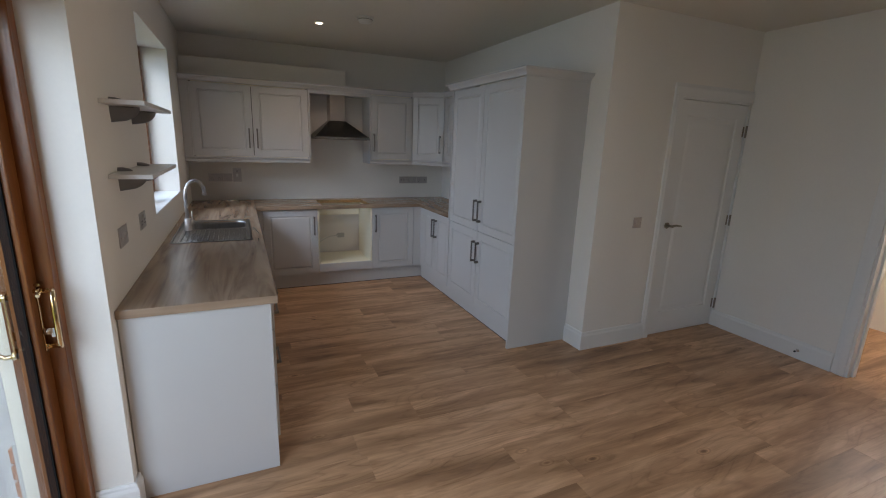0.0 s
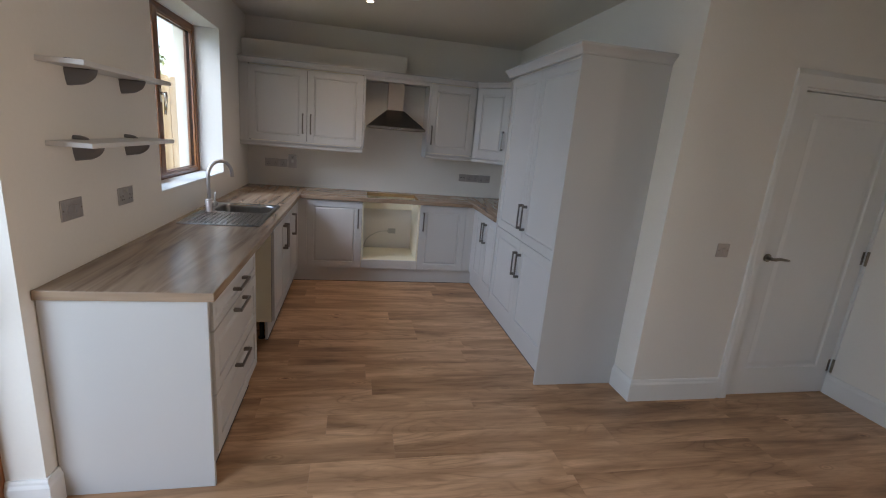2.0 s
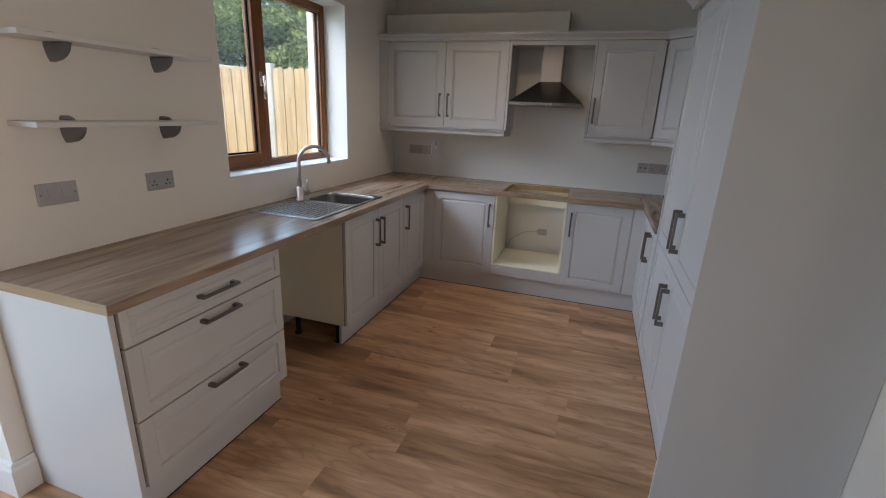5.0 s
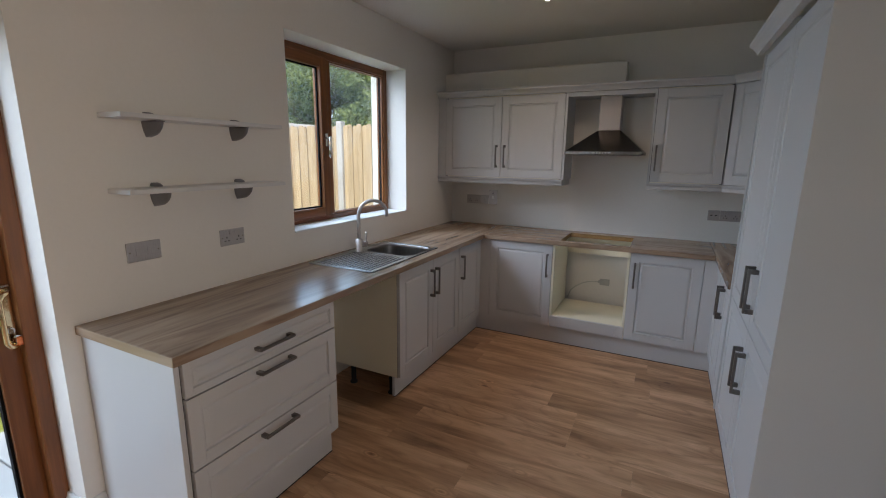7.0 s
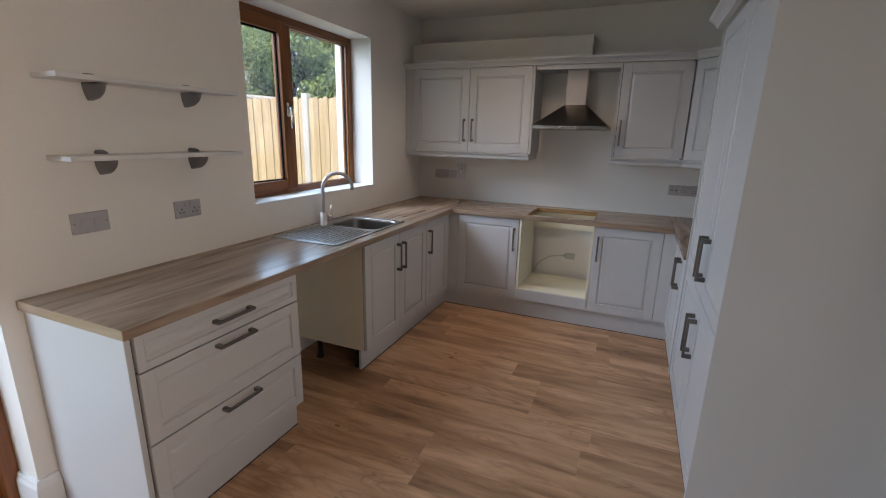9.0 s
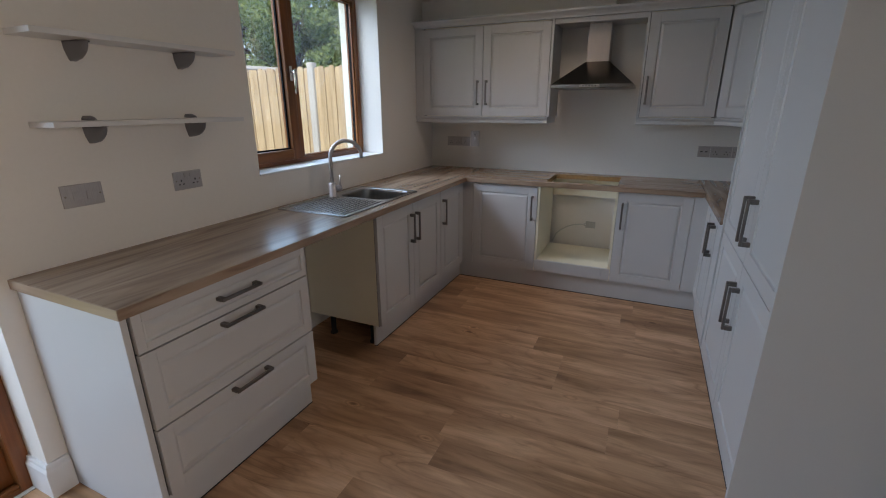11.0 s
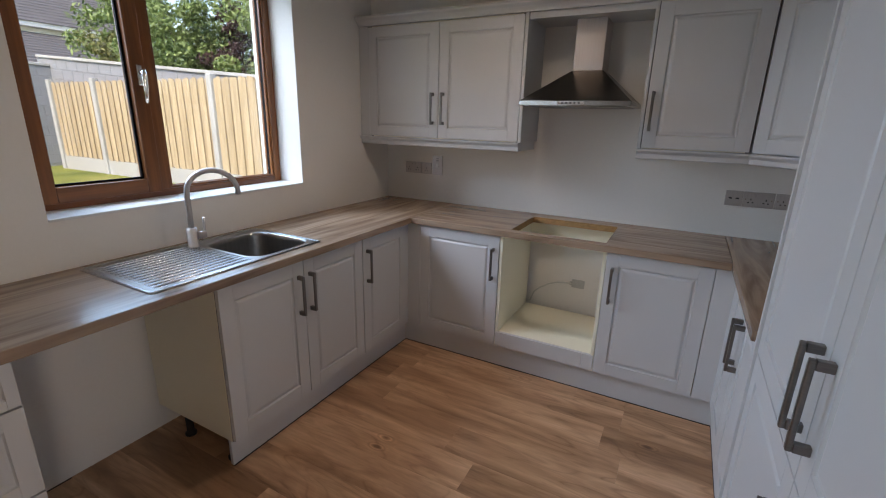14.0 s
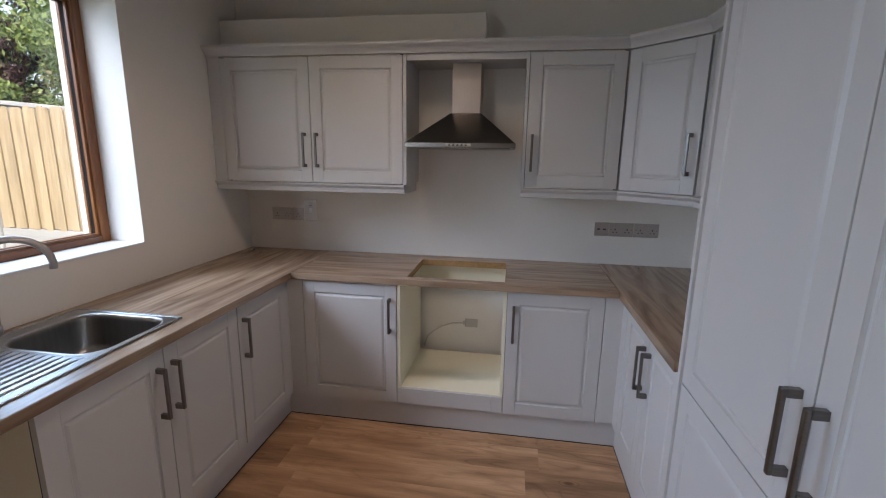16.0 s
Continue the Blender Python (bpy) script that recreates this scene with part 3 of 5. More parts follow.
for name, xa, xb, mat in (("outer_bead", -0.682, -0.6685, M_FRAME), ("gasket", -0.668, -0.645, M_GASKET_AND_GAP), ("inner_bead", -0.6445, -0.630, M_FRAME)):
    bm = nb()
    w_ = 0.012 if mat is M_FRAME else 0.009
    for p0, q0, p1, q1 in ((y0, z0, y1, z0 + w_), (y0, z1 - w_, y1, z1), (y0, z0 + w_, y0 + w_, z1 - w_), (y1 - w_, z0 + w_, y1, z1 - w_)):
        box(bm, xa, p0, q0, xb, p1, q1, 0.001)
    part(name, bm, mat, window, "black rubber glazing gasket" if mat is M_GASKET_AND_GAP else "")
bm = nb()
for x in (-0.667, -0.647):
    bm.faces.new([bm.verts.new(q) for q in ((x, y0, z0), (x, y1, z0), (x, y1, z1), (x, y0, z1))])
part("pane", bm, M_GLASS, window).visible_shadow = False
bm = nb()
hx, hyw = -0.604, 3.772
box(bm, hx, hyw - 0.012, 1.645, hx + 0.008, hyw + 0.012, 1.735, 0.003)
tube(bm, [(hx + 0.006, hyw, 1.70), (hx + 0.034, hyw, 1.70)], 0.010, 12)
tube(bm, [(hx + 0.034, hyw, 1.712), (hx + 0.038, hyw, 1.68), (hx + 0.034, hyw, 1.62), (hx + 0.030, hyw - 0.002, 1.565)], 0.009, 12, [0.011, 0.012, 0.010, 0.007])
part("window_handle", bm, M_CHROME, cas, "polished metal espagnolette handle")
solid("window_board", bx(WX1 + 0.002, a + 0.002, c, XL + 0.004, b - 0.002, c + 0.012, 0.003, 2), M_TRIM, "white painted window board in the reveal", "window sill", kind="structure")

# ---- kitchen units ----
def field_mesh(w, h, f, t=0.02, slope=0.010):
    """The raised field of a panel door in x and z, front at y = 0, frame f wide left out."""
    bm = nb()
    g0, g1 = 0.010 + slope, 0.016 + slope
    rings(bm, [(f + 0.001, f + 0.001, w - f - 0.001, h - f - 0.001, t - 0.002), (f + 0.001, f + 0.001, w - f - 0.001, h - f - 0.001, 0.0012), (f + 0.004, f + 0.004, w - f - 0.004, h - f - 0.004, 0.0066),
               (f + 0.010, f + 0.010, w - f - 0.010, h - f - 0.010, 0.0075), (f + g0, f + g0, w - f - g0, h - f - g0, 0.0018),
               (f + g1, f + g1, w - f - g1, h - f - g1, 0.0008)])
    bmesh.ops.recalc_face_normals(bm, faces=bm.faces)
    return bm


def panel_door(name, parent, w, h, f=0.066, t=0.02, slope=0.010):
    """A vinyl-wrapped door: raised field, two stiles and two rails with butt joints."""
    d = part(name, field_mesh(w, h, f, t, slope), M_UNIT, parent)
    g = 0.0003
    for x in (0, w - f):
        part("stile", bx(x, 0, 0, x + f, t, h, 0.0008), M_UNIT, d)
    for z in (0, h - f):
        part("rail", bx(f + g, 0, z, w - f - g, t, z + f, 0.0005), M_UNIT, d)
    return d


def bar_handle(length, upright_bar):
    """A bar pull centred at the origin on the plane y = 0: two square feet and a flat bar with eased edges."""
    bm = nb()
    h = length / 2
    for s in (-1, 1):
        c = s * (h - 0.010)
        if upright_bar:
            box(bm, -0.0075, -0.029, c - 0.010, 0.0075, 0, c + 0.010, 0.0015)
        else:
            box(bm, c - 0.010, -0.029, -0.0075, c + 0.010, 0, 0.0075, 0.0015)
    if upright_bar:
        box(bm, -0.0068, -0.0400, -h, 0.0068, -0.0285, h, 0.0030, 2)
    else:
        box(bm, -h, -0.0400, -0.0068, h, -0.0285, 0.0068, 0.0030, 2)
    return bm


def add_door(parent, x, z, w, h, handle=None, frame_w=0.066, name="door", length=0.20):
    d = panel_door(name, parent, w, h, frame_w)
    d.location = (x, 0, z)
    if handle:
        hx, hz, up = handle
        q = part("handle", bar_handle(length, up), M_NICKEL, d, "satin nickel bar handle")
        q.location = (hx, 0, hz)
    return d


def carcass(parent, w, z0, z1, depth, mat_side, back=True, top=False):
    y0, y1 = 0.022, 0.022 + depth
    part("side_panel", bx(0, y0, z0, 0.018, y1, z1, 0.0006), mat_side, parent)
    part("side_panel", bx(w - 0.018, y0, z0, w, y1, z1, 0.0006), mat_side, parent)
    # Shade of the gaps between units, painted as black strips on the side edges.
    for x in (0.0005, w - 0.0185):
        part("edge_strip", bx(x, y0 - 0.0015, z0, x + 0.018, y0 - 0.0002, z1), M_BLACK, parent, "black strip painting gap shade on the carcass front")
    part("bottom_panel", bx(0.018, y0, z0, w - 0.018, y1, z0 + 0.018), M_CREAM, parent)
    if back:
        part("back_panel", bx(0.018, y1 - 0.02, z0 + 0.018, w - 0.018, y1 - 0.01, z1 - 0.02), M_CREAM, parent)
    if top:
        part("top_panel", bx(0.018, y0, z1 - 0.018, w - 0.018, y1, z1), M_CREAM, parent)


def gap_shade_strip(parent, x0, z0, x1, z1):
    """A thin black strip on the carcass front, added as shade in the gap between two doors or drawers."""
    part("gap_shade_strip", bx(x0, 0.0203, z0, x1, 0.0216, z1), M_GASKET_AND_GAP, parent, "black strip added as shade between the fronts")


def foot(parent, x, y, h):
    bm = nb()
    tube(bm, [(x, y, 0), (x, y, 0.012), (x, y, 0.014), (x, y, h)], 0.02, 12, [0.026, 0.026, 0.017, 0.017])
    part("leg", bm, M_BLACK, parent, "black plastic adjustable leg")


DZ0, DZ1, CZ = 0.155, 0.865, 0.868

# drawer unit with end panel
du = thing("drawer_unit", "pale grey base unit with three panelled drawers", "drawer unit", pose(0.17, 2.094, 0, 0, 0, 90))
carcass(du, 0.796, 0.15, CZ, 0.55, M_PANEL)
for z0, z1 in ((0.729, 0.864), (0.438, 0.7225), (0.157, 0.4315)):
    dr = panel_door("drawer", du, 0.790, z1 - z0, 0.030 if z1 - z0 < 0.2 else 0.052, 0.02, 0.014)
    dr.location = (0.003, 0, z0)
    q = part("handle", bar_handle(0.192, False), M_NICKEL, dr, "satin nickel bar handle")
    q.location = (0.395, 0, (0.802 if z0 > 0.7 else 0.696 if z0 > 0.4 else 0.406) - z0)
for z in (0.4348, 0.7258):
    gap_shade_strip(du, 0.020, z - 0.008, 0.776, z + 0.008)
for x in (0.06, 0.73):
    for y in (0.09, 0.5):
        foot(du, x, y, 0.15)
solid("end_panel", bx(XL + 0.004, 2.070, 0.002, 0.158, 2.091, CZ, 0.001), M_PANEL, "pale grey end panel of the base units", "panel")

# sink unit
su = thing("sink_unit", "pale grey two-door unit under the sink, cream side", "base unit", pose(0.17, 3.506, 0, 0, 0, 90))
carcass(su, 0.900, 0.15, CZ, 0.54, M_CREAM)
add_door(su, 0.001, DZ0, 0.4495, DZ1 - DZ0, (0.4495 - 0.036, 0.545, True))
add_door(su, 0.4545, DZ0, 0.4425, DZ1 - DZ0, (0.032, 0.545, True))
gap_shade_strip(su, 0.4445, 0.170, 0.4605, 0.862)
for x in (0.05, 0.85):
    for y in (0.1, 0.42):
        foot(su, x, y, 0.15)
cu = thing("corner_base_unit", "narrow pale grey base unit in the corner", "base unit", pose(0.17, 4.408, 0, 0, 0, 90))
carcass(cu, 0.452, 0.15, CZ, 0.54, M_CREAM)
add_door(cu, 0.003, DZ0, 0.444, DZ1 - DZ0, (0.034, 0.545, True))
for x in (0.05, 0.40):
    foot(cu, x, 0.1, 0.15)
    foot(cu, x, 0.45, 0.15)
bm = nb()
box(bm, 0.135, 4.862, DZ0, 0.155, 4.926, CZ - 0.002, 0.001)
box(bm, 0.155, 4.906, DZ0, 0.248, 4.926, CZ - 0.002, 0.001)
solid("corner_post", bm, M_PANEL, "pale grey corner filler between base units", "filler panel")

# back run
YF = 4.906
bu = thing("base_unit", "pale grey single-door base unit next to the corner", "base unit", pose(0.250, YF, 0))
carcass(bu, 0.552, 0.15, CZ, 0.54, M_CREAM)
add_door(bu, 0.002, DZ0, 0.548, DZ1 - DZ0, (0.548 - 0.036, 0.535, True))
foot(bu, 0.05, 0.1, 0.15), foot(bu, 0.5, 0.1, 0.15)
ou = thing("oven_housing", "empty cream-lined oven housing with grey rail", "oven housing", pose(0.803, YF, 0))
bm = bx(0, 0.004, 0.15, 0.018, 0.57, CZ, 0.0006)
part("side_panel", bm, M_CREAM, ou)
part("side_panel", bx(0.586, 0.004, 0.15, 0.604, 0.57, CZ, 0.0006), M_CREAM, ou)
part("shelf", bx(0.018, 0.022, 0.232, 0.586, 0.555, 0.250, 0.0006), M_CREAM, ou, "cream melamine oven shelf")
part("front_rail", bx(0.003, 0, DZ0, 0.538, 0.02, 0.249, 0.0014), M_UNIT, ou)
part("rail_end", bx(0.5395, 0, DZ0, 0.601, 0.02, 0.249, 0.0014), M_UNIT, ou)
part("stretcher", bx(0.018, 0.50, 0.85, 0.586, 0.543, CZ), M_CREAM, ou)
part("back_rail", bx(0.018, 0.5435, 0.715, 0.586, 0.558, CZ), M_CREAM, ou)
foot(ou, 0.06, 0.1, 0.15), foot(ou, 0.54, 0.1, 0.15)
bu2 = thing("base_unit", "pale grey single-door base unit beside the oven housing", "base unit", pose(1.408, YF, 0))
carcass(bu2, 0.502, 0.15, CZ, 0.54, M_CREAM)
add_door(bu2, 0.002, DZ0, 0.498, DZ1 - DZ0, (0.036, 0.535, True))
foot(bu2, 0.05, 0.1, 0.15), foot(bu2, 0.45, 0.1, 0.15)
XF = 2.0
bm = nb()
box(bm, 1.912, YF, DZ0, 2.02, YF + 0.02, CZ - 0.002, 0.001)
box(bm, XF + 0.0, 4.812, DZ0, XF + 0.02, YF, CZ - 0.002, 0.001)
solid("corner_post", bm, M_PANEL, "pale grey corner filler beside the tall unit run", "filler panel")
ru = thing("base_unit", "pale grey two-door base unit beside the tall unit", "base unit", pose(XF, 4.810, 0, 0, 0, -90))
carcass(ru, 0.72, 0.15, CZ, 0.50, M_CREAM)
add_door(ru, 0.002, DZ0, 0.356, DZ1 - DZ0, (0.356 - 0.034, 0.535, True))
add_door(ru, 0.361, DZ0, 0.356, DZ1 - DZ0, (0.034, 0.535, True))
gap_shade_strip(ru, 0.3515, 0.170, 0.3675, 0.862)
foot(ru, 0.05, 0.1, 0.15), foot(ru, 0.67, 0.1, 0.15)

# tall unit
XT = 1.990
tu = thing("tall_unit", "tall pale grey four-door larder unit", "larder unit", pose(XT, 4.066, 0, 0, 0, -90))
carcass(tu, 1.238, 0.15, 2.10, 0.50, M_CREAM, True, True)
for i, (x, w_) in enumerate(((0.002, 0.5905), (0.5975, 0.6385))):
    hx = w_ - 0.036 if i == 0 else 0.036
    add_door(tu, x, DZ0, w_, 0.846 - DZ0, (hx, 0.502, True), name="lower_door", length=0.195)
    add_door(tu, x, 0.851, w_, 2.096 - 0.851, (hx, 0.182, True), name="upper_door", length=0.195)
gap_shade_strip(tu, 0.587, 0.170, 0.603, 0.840)
gap_shade_strip(tu, 0.587, 0.857, 0.603, 2.080)
gap_shade_strip(tu, 0.020, 0.8405, 1.218, 0.8565)
for x in (0.06, 1.17):
    foot(tu, x, 0.1, 0.15)
    foot(tu, x, 0.45, 0.15)
solid("tall_end_panel", bx(1.950, 2.806, 0.002, XK - 0.002, 2.826, 2.10, 0.001), M_PANEL, "tall pale grey end panel of the larder unit", "panel")
solid("tall_end_panel", bx(1.982, 4.068, 0.147, XK - 0.002, 4.087, 2.10, 0.001), M_PANEL, "tall pale grey inner panel of the larder unit", "panel")
CORN = [(-0.02, 0), (0.005, 0), (0.008, 0.010), (0.012, 0.016), (0.022, 0.027), (0.034, 0.036), (0.040, 0.041), (0.042, 0.045), (0.042, 0.056), (-0.02, 0.056)]
bm = nb()
extrude_profile(bm, CORN, (1.953, 4.087, 2.102), (1.953, 2.809, 2.102), (-1, 0, 0), 0, 1)
extrude_profile(bm, CORN, (1.953, 2.809, 2.102), (XK - 0.002, 2.809, 2.102), (0, -1, 0), 1, 0)
solid("cornice", bm, M_PANEL, "pale grey moulded cornice on the tall unit", "cornice")

# plinths
PH = 0.146
solid("plinth", bx(0.10, 2.098, 0.005, 0.118, 2.888, PH, 0.001), M_PANEL, "pale grey kickboard under the drawers", "plinth", group="plinths")
bm = bx(0.10, 3.517, 0.005, 0.118, 4.936, PH, 0.001)
solid("plinth", bm, M_PANEL, "pale grey kickboard under the sink units", "plinth", group="plinths")
solid("plinth", bx(0.118, 4.936, 0.005, 2.045, 4.954, PH, 0.001), M_PANEL, "pale grey kickboard under the back units", "plinth", group="plinths")
solid("plinth", bx(2.028, 2.828, 0.005, 2.046, 4.934, PH, 0.001), M_PANEL, "pale grey kickboard under the tall unit", "plinth", group="plinths")

# Shadow line under the kickboards, put in as thin black strips on the floor.
for x0, y0, x1, y1 in ((0.104, 2.098, 0.120, 2.888), (0.104, 3.519, 0.120, 4.930), (0.120, 4.934, 2.030, 4.950), (2.026, 2.830, 2.042, 4.930)):
    solid("shadow_strip", bx(x0, y0, 0.0003, x1, y1, 0.0049), M_BLACK, "black strip painting the shadow line under the kickboard", "seal strip", group="seal strips")

# worktops
WT0, WT1 = 0.870, 0.908


def slab_with_hole(x0, y0, x1, y1, hole=None, rad=0.0):
    """A worktop board with a cut-out; the cut faces take the second material."""
    bm = nb()
    if not hole:
        return box(bm, x0, y0, WT0, x1, y1, WT1, 0.003, 2)
    hx0, hy0, hx1, hy1 = hole
    xs, ys = (x0, hx0, hx1, x1), (y0, hy0, hy1, y1)
    top = {(i, j): bm.verts.new((xs[i], ys[j], WT1)) for i in range(4) for j in range(4)}
    bot = {(i, j): bm.verts.new((xs[i], ys[j], WT0)) for i in range(4) for j in range(4)}
    for i in range(3):
        for j in range(3):
            if (i, j) != (1, 1):
                for g in (top, bot):
                    bm.faces.new((g[i, j], g[i + 1, j], g[i + 1, j + 1], g[i, j + 1]))
    rim = [(0, 0), (1, 0), (2, 0), (3, 0), (3, 1), (3, 2), (3, 3), (2, 3), (1, 3), (0, 3), (0, 2), (0, 1)]
    for p, q in zip(rim, rim[1:] + rim[:1]):
        bm.faces.new((top[p], top[q], bot[q], bot[p]))
    inner = [(1, 1), (2, 1), (2, 2), (1, 2)]
    for p, q in zip(inner, inner[1:] + inner[:1]):
        bm.faces.new((top[p], top[q], bot[q], bot[p])).material_index = 1
    bmesh.ops.recalc_face_normals(bm, faces=bm.faces)
    es = [e for e in bm.edges if len(e.link_faces) == 2 and e.calc_face_angle(0) > 1 and all(f.material_index == 0 for f in e.link_faces)]
    bmesh.ops.bevel(bm, geom=es, offset=0.003, segments=2, affect="EDGES", profile=0.5)
    return bm


XW, YW, XW2 = 0.188, 4.889, 1.970


def worktop(label, board, board_mats, strips):
    """A laminate board with its thin edge strips, each (box corners, material)."""
    w = thing("worktop", label, "worktop", None, "worktops")
    part("board", board, board_mats, w)
    for corners, mat in strips:
        part("edge_strip", bx(*corners, 0.0008), mat, w, "oak laminate edging")
    return w


E0, E1 = WT0 + 0.0012, WT1 - 0.0012
worktop("grey-brown oak laminate worktop along the window wall", slab_with_hole(XL + 0.002, 2.057, XW - 0.002, YB - 0.002, (-0.35, 3.33, 0.08, 4.11)), [M_TOP_Y, M_CHIP],
        [((XW - 0.0018, 2.057, E0, XW, YW, E1), M_TOP_Y), ((XL + 0.002, 2.055, E0, XW - 0.002, 2.0568, E1), M_TOP_X)])
worktop("oak laminate worktop with an empty hob cut-out", slab_with_hole(XW + 0.001, YW + 0.002, XW2 - 0.001, YB - 0.002, (0.853, 4.945, 1.392, 5.385)), [M_TOP_X, M_CHIP],
        [((XW + 0.001, YW, E0, XW2 - 0.001, YW + 0.0018, E1), M_TOP_X)])
worktop("oak laminate worktop beside the tall unit", slab_with_hole(XW2 + 0.002, 4.0895, XK - 0.002, YB - 0.002), M_TOP_Y,
        [((XW2, 4.0895, E0, XW2 + 0.0018, YW, E1), M_TOP_Y)])

# wall units
YU = 5.175
UZ0, UZ1, CU0 = 1.403, 2.112, 1.398


def wall_carcass(parent, w, depth=0.316):
    carcass(parent, w, CU0, 2.12, depth, M_PANEL, True, True)


wu = thing("wall_unit", "pale grey two-door wall unit", "wall unit", pose(-0.345, YU, 0))
wall_carcass(wu, 1.119)
part("end_panel", bx(1.1205, -0.001, CU0, 1.1395, 0.338, 2.12, 0.0008), M_PANEL, wu)
add_door(wu, 0.002, UZ0, 0.555, UZ1 - UZ0, (0.555 - 0.036, 0.187, True))
add_door(wu, 0.5625, UZ0, 0.5535, UZ1 - UZ0, (0.036, 0.187, True))
gap_shade_strip(wu, 0.552, 1.418, 0.568, 2.100)
solid("filler_panel", bx(XL + 0.003, YU + 0.004, CU0, -0.347, YU + 0.024, 2.12, 0.001), M_PANEL, "pale grey filler beside the wall unit", "filler panel")
wr = thing("wall_unit", "pale grey single-door wall unit beside the hood", "wall unit", pose(1.455, YU, 0))
wall_carcass(wr, 0.518)
part("end_panel", bx(-0.0015, -0.001, CU0, 0.0155, 0.0195, 2.12, 0.0008), M_PANEL, wr)
add_door(wr, 0.0195, UZ0, 0.4935, UZ1 - UZ0, (0.027, 0.187, True))
bm = nb()
box(bm, 0.796, YU + 0.022, 2.095, 1.453, YB - 0.002, 2.118)
box(bm, 0.796, YU + 0.012, 2.085, 1.453, YU + 0.030, 2.119, 0.001)
solid("bridge_panel", bm, M_PANEL, "pale grey top panel bridging over the hood", "panel")

# diagonal corner wall unit
DX0, DY0, DX1, DY1 = 1.976, YU, 2.258, 4.888
ang = math.degrees(math.atan2(DY1 - DY0, DX1 - DX0))
dw = math.hypot(DX1 - DX0, DY1 - DY0)
bm = nb()
pts = [(DX0 + 0.014, DY0 + 0.022), (DX1 + 0.018, DY1 + 0.018), (XK - 0.002, DY1 + 0.018), (XK - 0.002, YB - 0.002), (DX0, YB - 0.002), (DX0, DY0 + 0.022)]
lo = [bm.verts.new((x, y, CU0)) for x, y in pts]
hi = [bm.verts.new((x, y, 2.12)) for x, y in pts]
for k in range(len(pts)):
    bm.faces.new((lo[k], lo[(k + 1) % len(pts)], hi[(k + 1) % len(pts)], hi[k]))
bm.faces.new(lo), bm.faces.new(hi)
bmesh.ops.recalc_face_normals(bm, faces=bm.faces)
wd = thing("corner_wall_unit", "pale grey diagonal corner wall unit", "wall unit")
part("body", bm, M_PANEL, wd)
dd = panel_door("door", wd, dw - 0.008, UZ1 - UZ0)
dd.matrix_world = pose(DX0 + 0.003, DY0 - 0.001, UZ0, 0, 0, ang)
q = part("handle", bar_handle(0.20, True), M_NICKEL, dd, "satin nickel bar handle")
q.location = (dw - 0.045, 0, 0.187)
ws = thing("wall_unit", "pale grey side wall unit next to the tall unit", "wall unit", pose(2.268, 4.898, 0, 0, 0, -90))
carcass(ws, 0.806, CU0, 2.12, 0.235, M_PANEL, True, True)
part("filler", bx(0.004, 0.0, CU0, 0.031, 0.0203, 2.12, 0.0008), M_PANEL, ws)
add_door(ws, 0.034, UZ0, 0.768, UZ1 - UZ0, (0.700, 0.187, True))

# cornice and light rail of the wall units
bm = nb()
half = math.tan(math.radians(-ang) / 2)
cz = 2.121
d0, d1 = Vector((DX0, DY0, cz)), Vector((DX1, DY1, cz))
dn = Vector((-(d0 - d1).y, (d0 - d1).x, 0)).normalized()
dn = dn if dn.y < 0 else -dn
extrude_profile(bm, CORN, (XL + 0.003, YU, cz), d0, (0, -1, 0), 0, -half)
extrude_profile(bm, CORN, d0, d1, dn, -half, -half)
extrude_profile(bm, CORN, d1, (DX1, 4.090, cz), (-1, 0, 0), -half, 0)
solid("cornice", bm, M_PANEL, "pale grey moulded cornice along the wall units", "cornice")
RAIL = [(-0.03, 0.0), (-0.004, 0.0), (0.000, 0.004), (0.000, 0.026), (0.004, 0.032), (0.012, 0.038), (0.016, 0.044), (0.016, 0.053), (-0.03, 0.053)]
bm = nb()
rz = CU0 - 0.054
extrude_profile(bm, RAIL, (XL + 0.003, YU + 0.006, rz), (0.780, YU + 0.006, rz), (0, -1, 0))
box(bm, 0.762, YU + 0.024, rz, 0.780, YB - 0.004, rz + 0.053)
solid("light_rail", bm, M_PANEL, "pale grey light rail under the wall units", "light rail", group="light rails")
bm = nb()
box(bm, 1.457, YU + 0.02, rz, 1.475, YB - 0.004, rz + 0.053)
extrude_profile(bm, RAIL, (1.455, YU + 0.006, rz), (DX0, YU + 0.006, rz), (0, -1, 0), 0, -half)
e0, e1 = Vector((DX0, YU + 0.006, rz)), Vector((DX1 + 0.004, DY1 + 0.002, rz))
extrude_profile(bm, RAIL, e0, e1, dn, -half, -half)
extrude_profile(bm, RAIL, e1, (DX1 + 0.004, 4.092, rz), (-1, 0, 0), -half, 0)
solid("light_rail", bm, M_PANEL, "pale grey light rail following the corner units", "light rail", group="light rails")
solid("boxing", bx(XL + 0.002, 5.327, 2.1225, 1.218, YB - 0.002, 2.362, 0.002), M_WALL, "white painted pipe boxing above the wall units", "boxing", kind="structure")

# cooker hood
hood = thing("cooker_hood", "brushed steel pyramid cooker hood with chimney", "cooker hood")
HX0, HX1, HY0, HZ = 0.820, 1.414, 5.022, 1.612
bm = nb()
box(bm, HX0, HY0, HZ, HX1, YB - 0.004, HZ + 0.026, 0.002)
part("rim", bm, M_STEEL, hood, "bright brushed steel rim")
CX0, CX1, CY0 = 1.034, 1.202, 5.320
bm = nb()
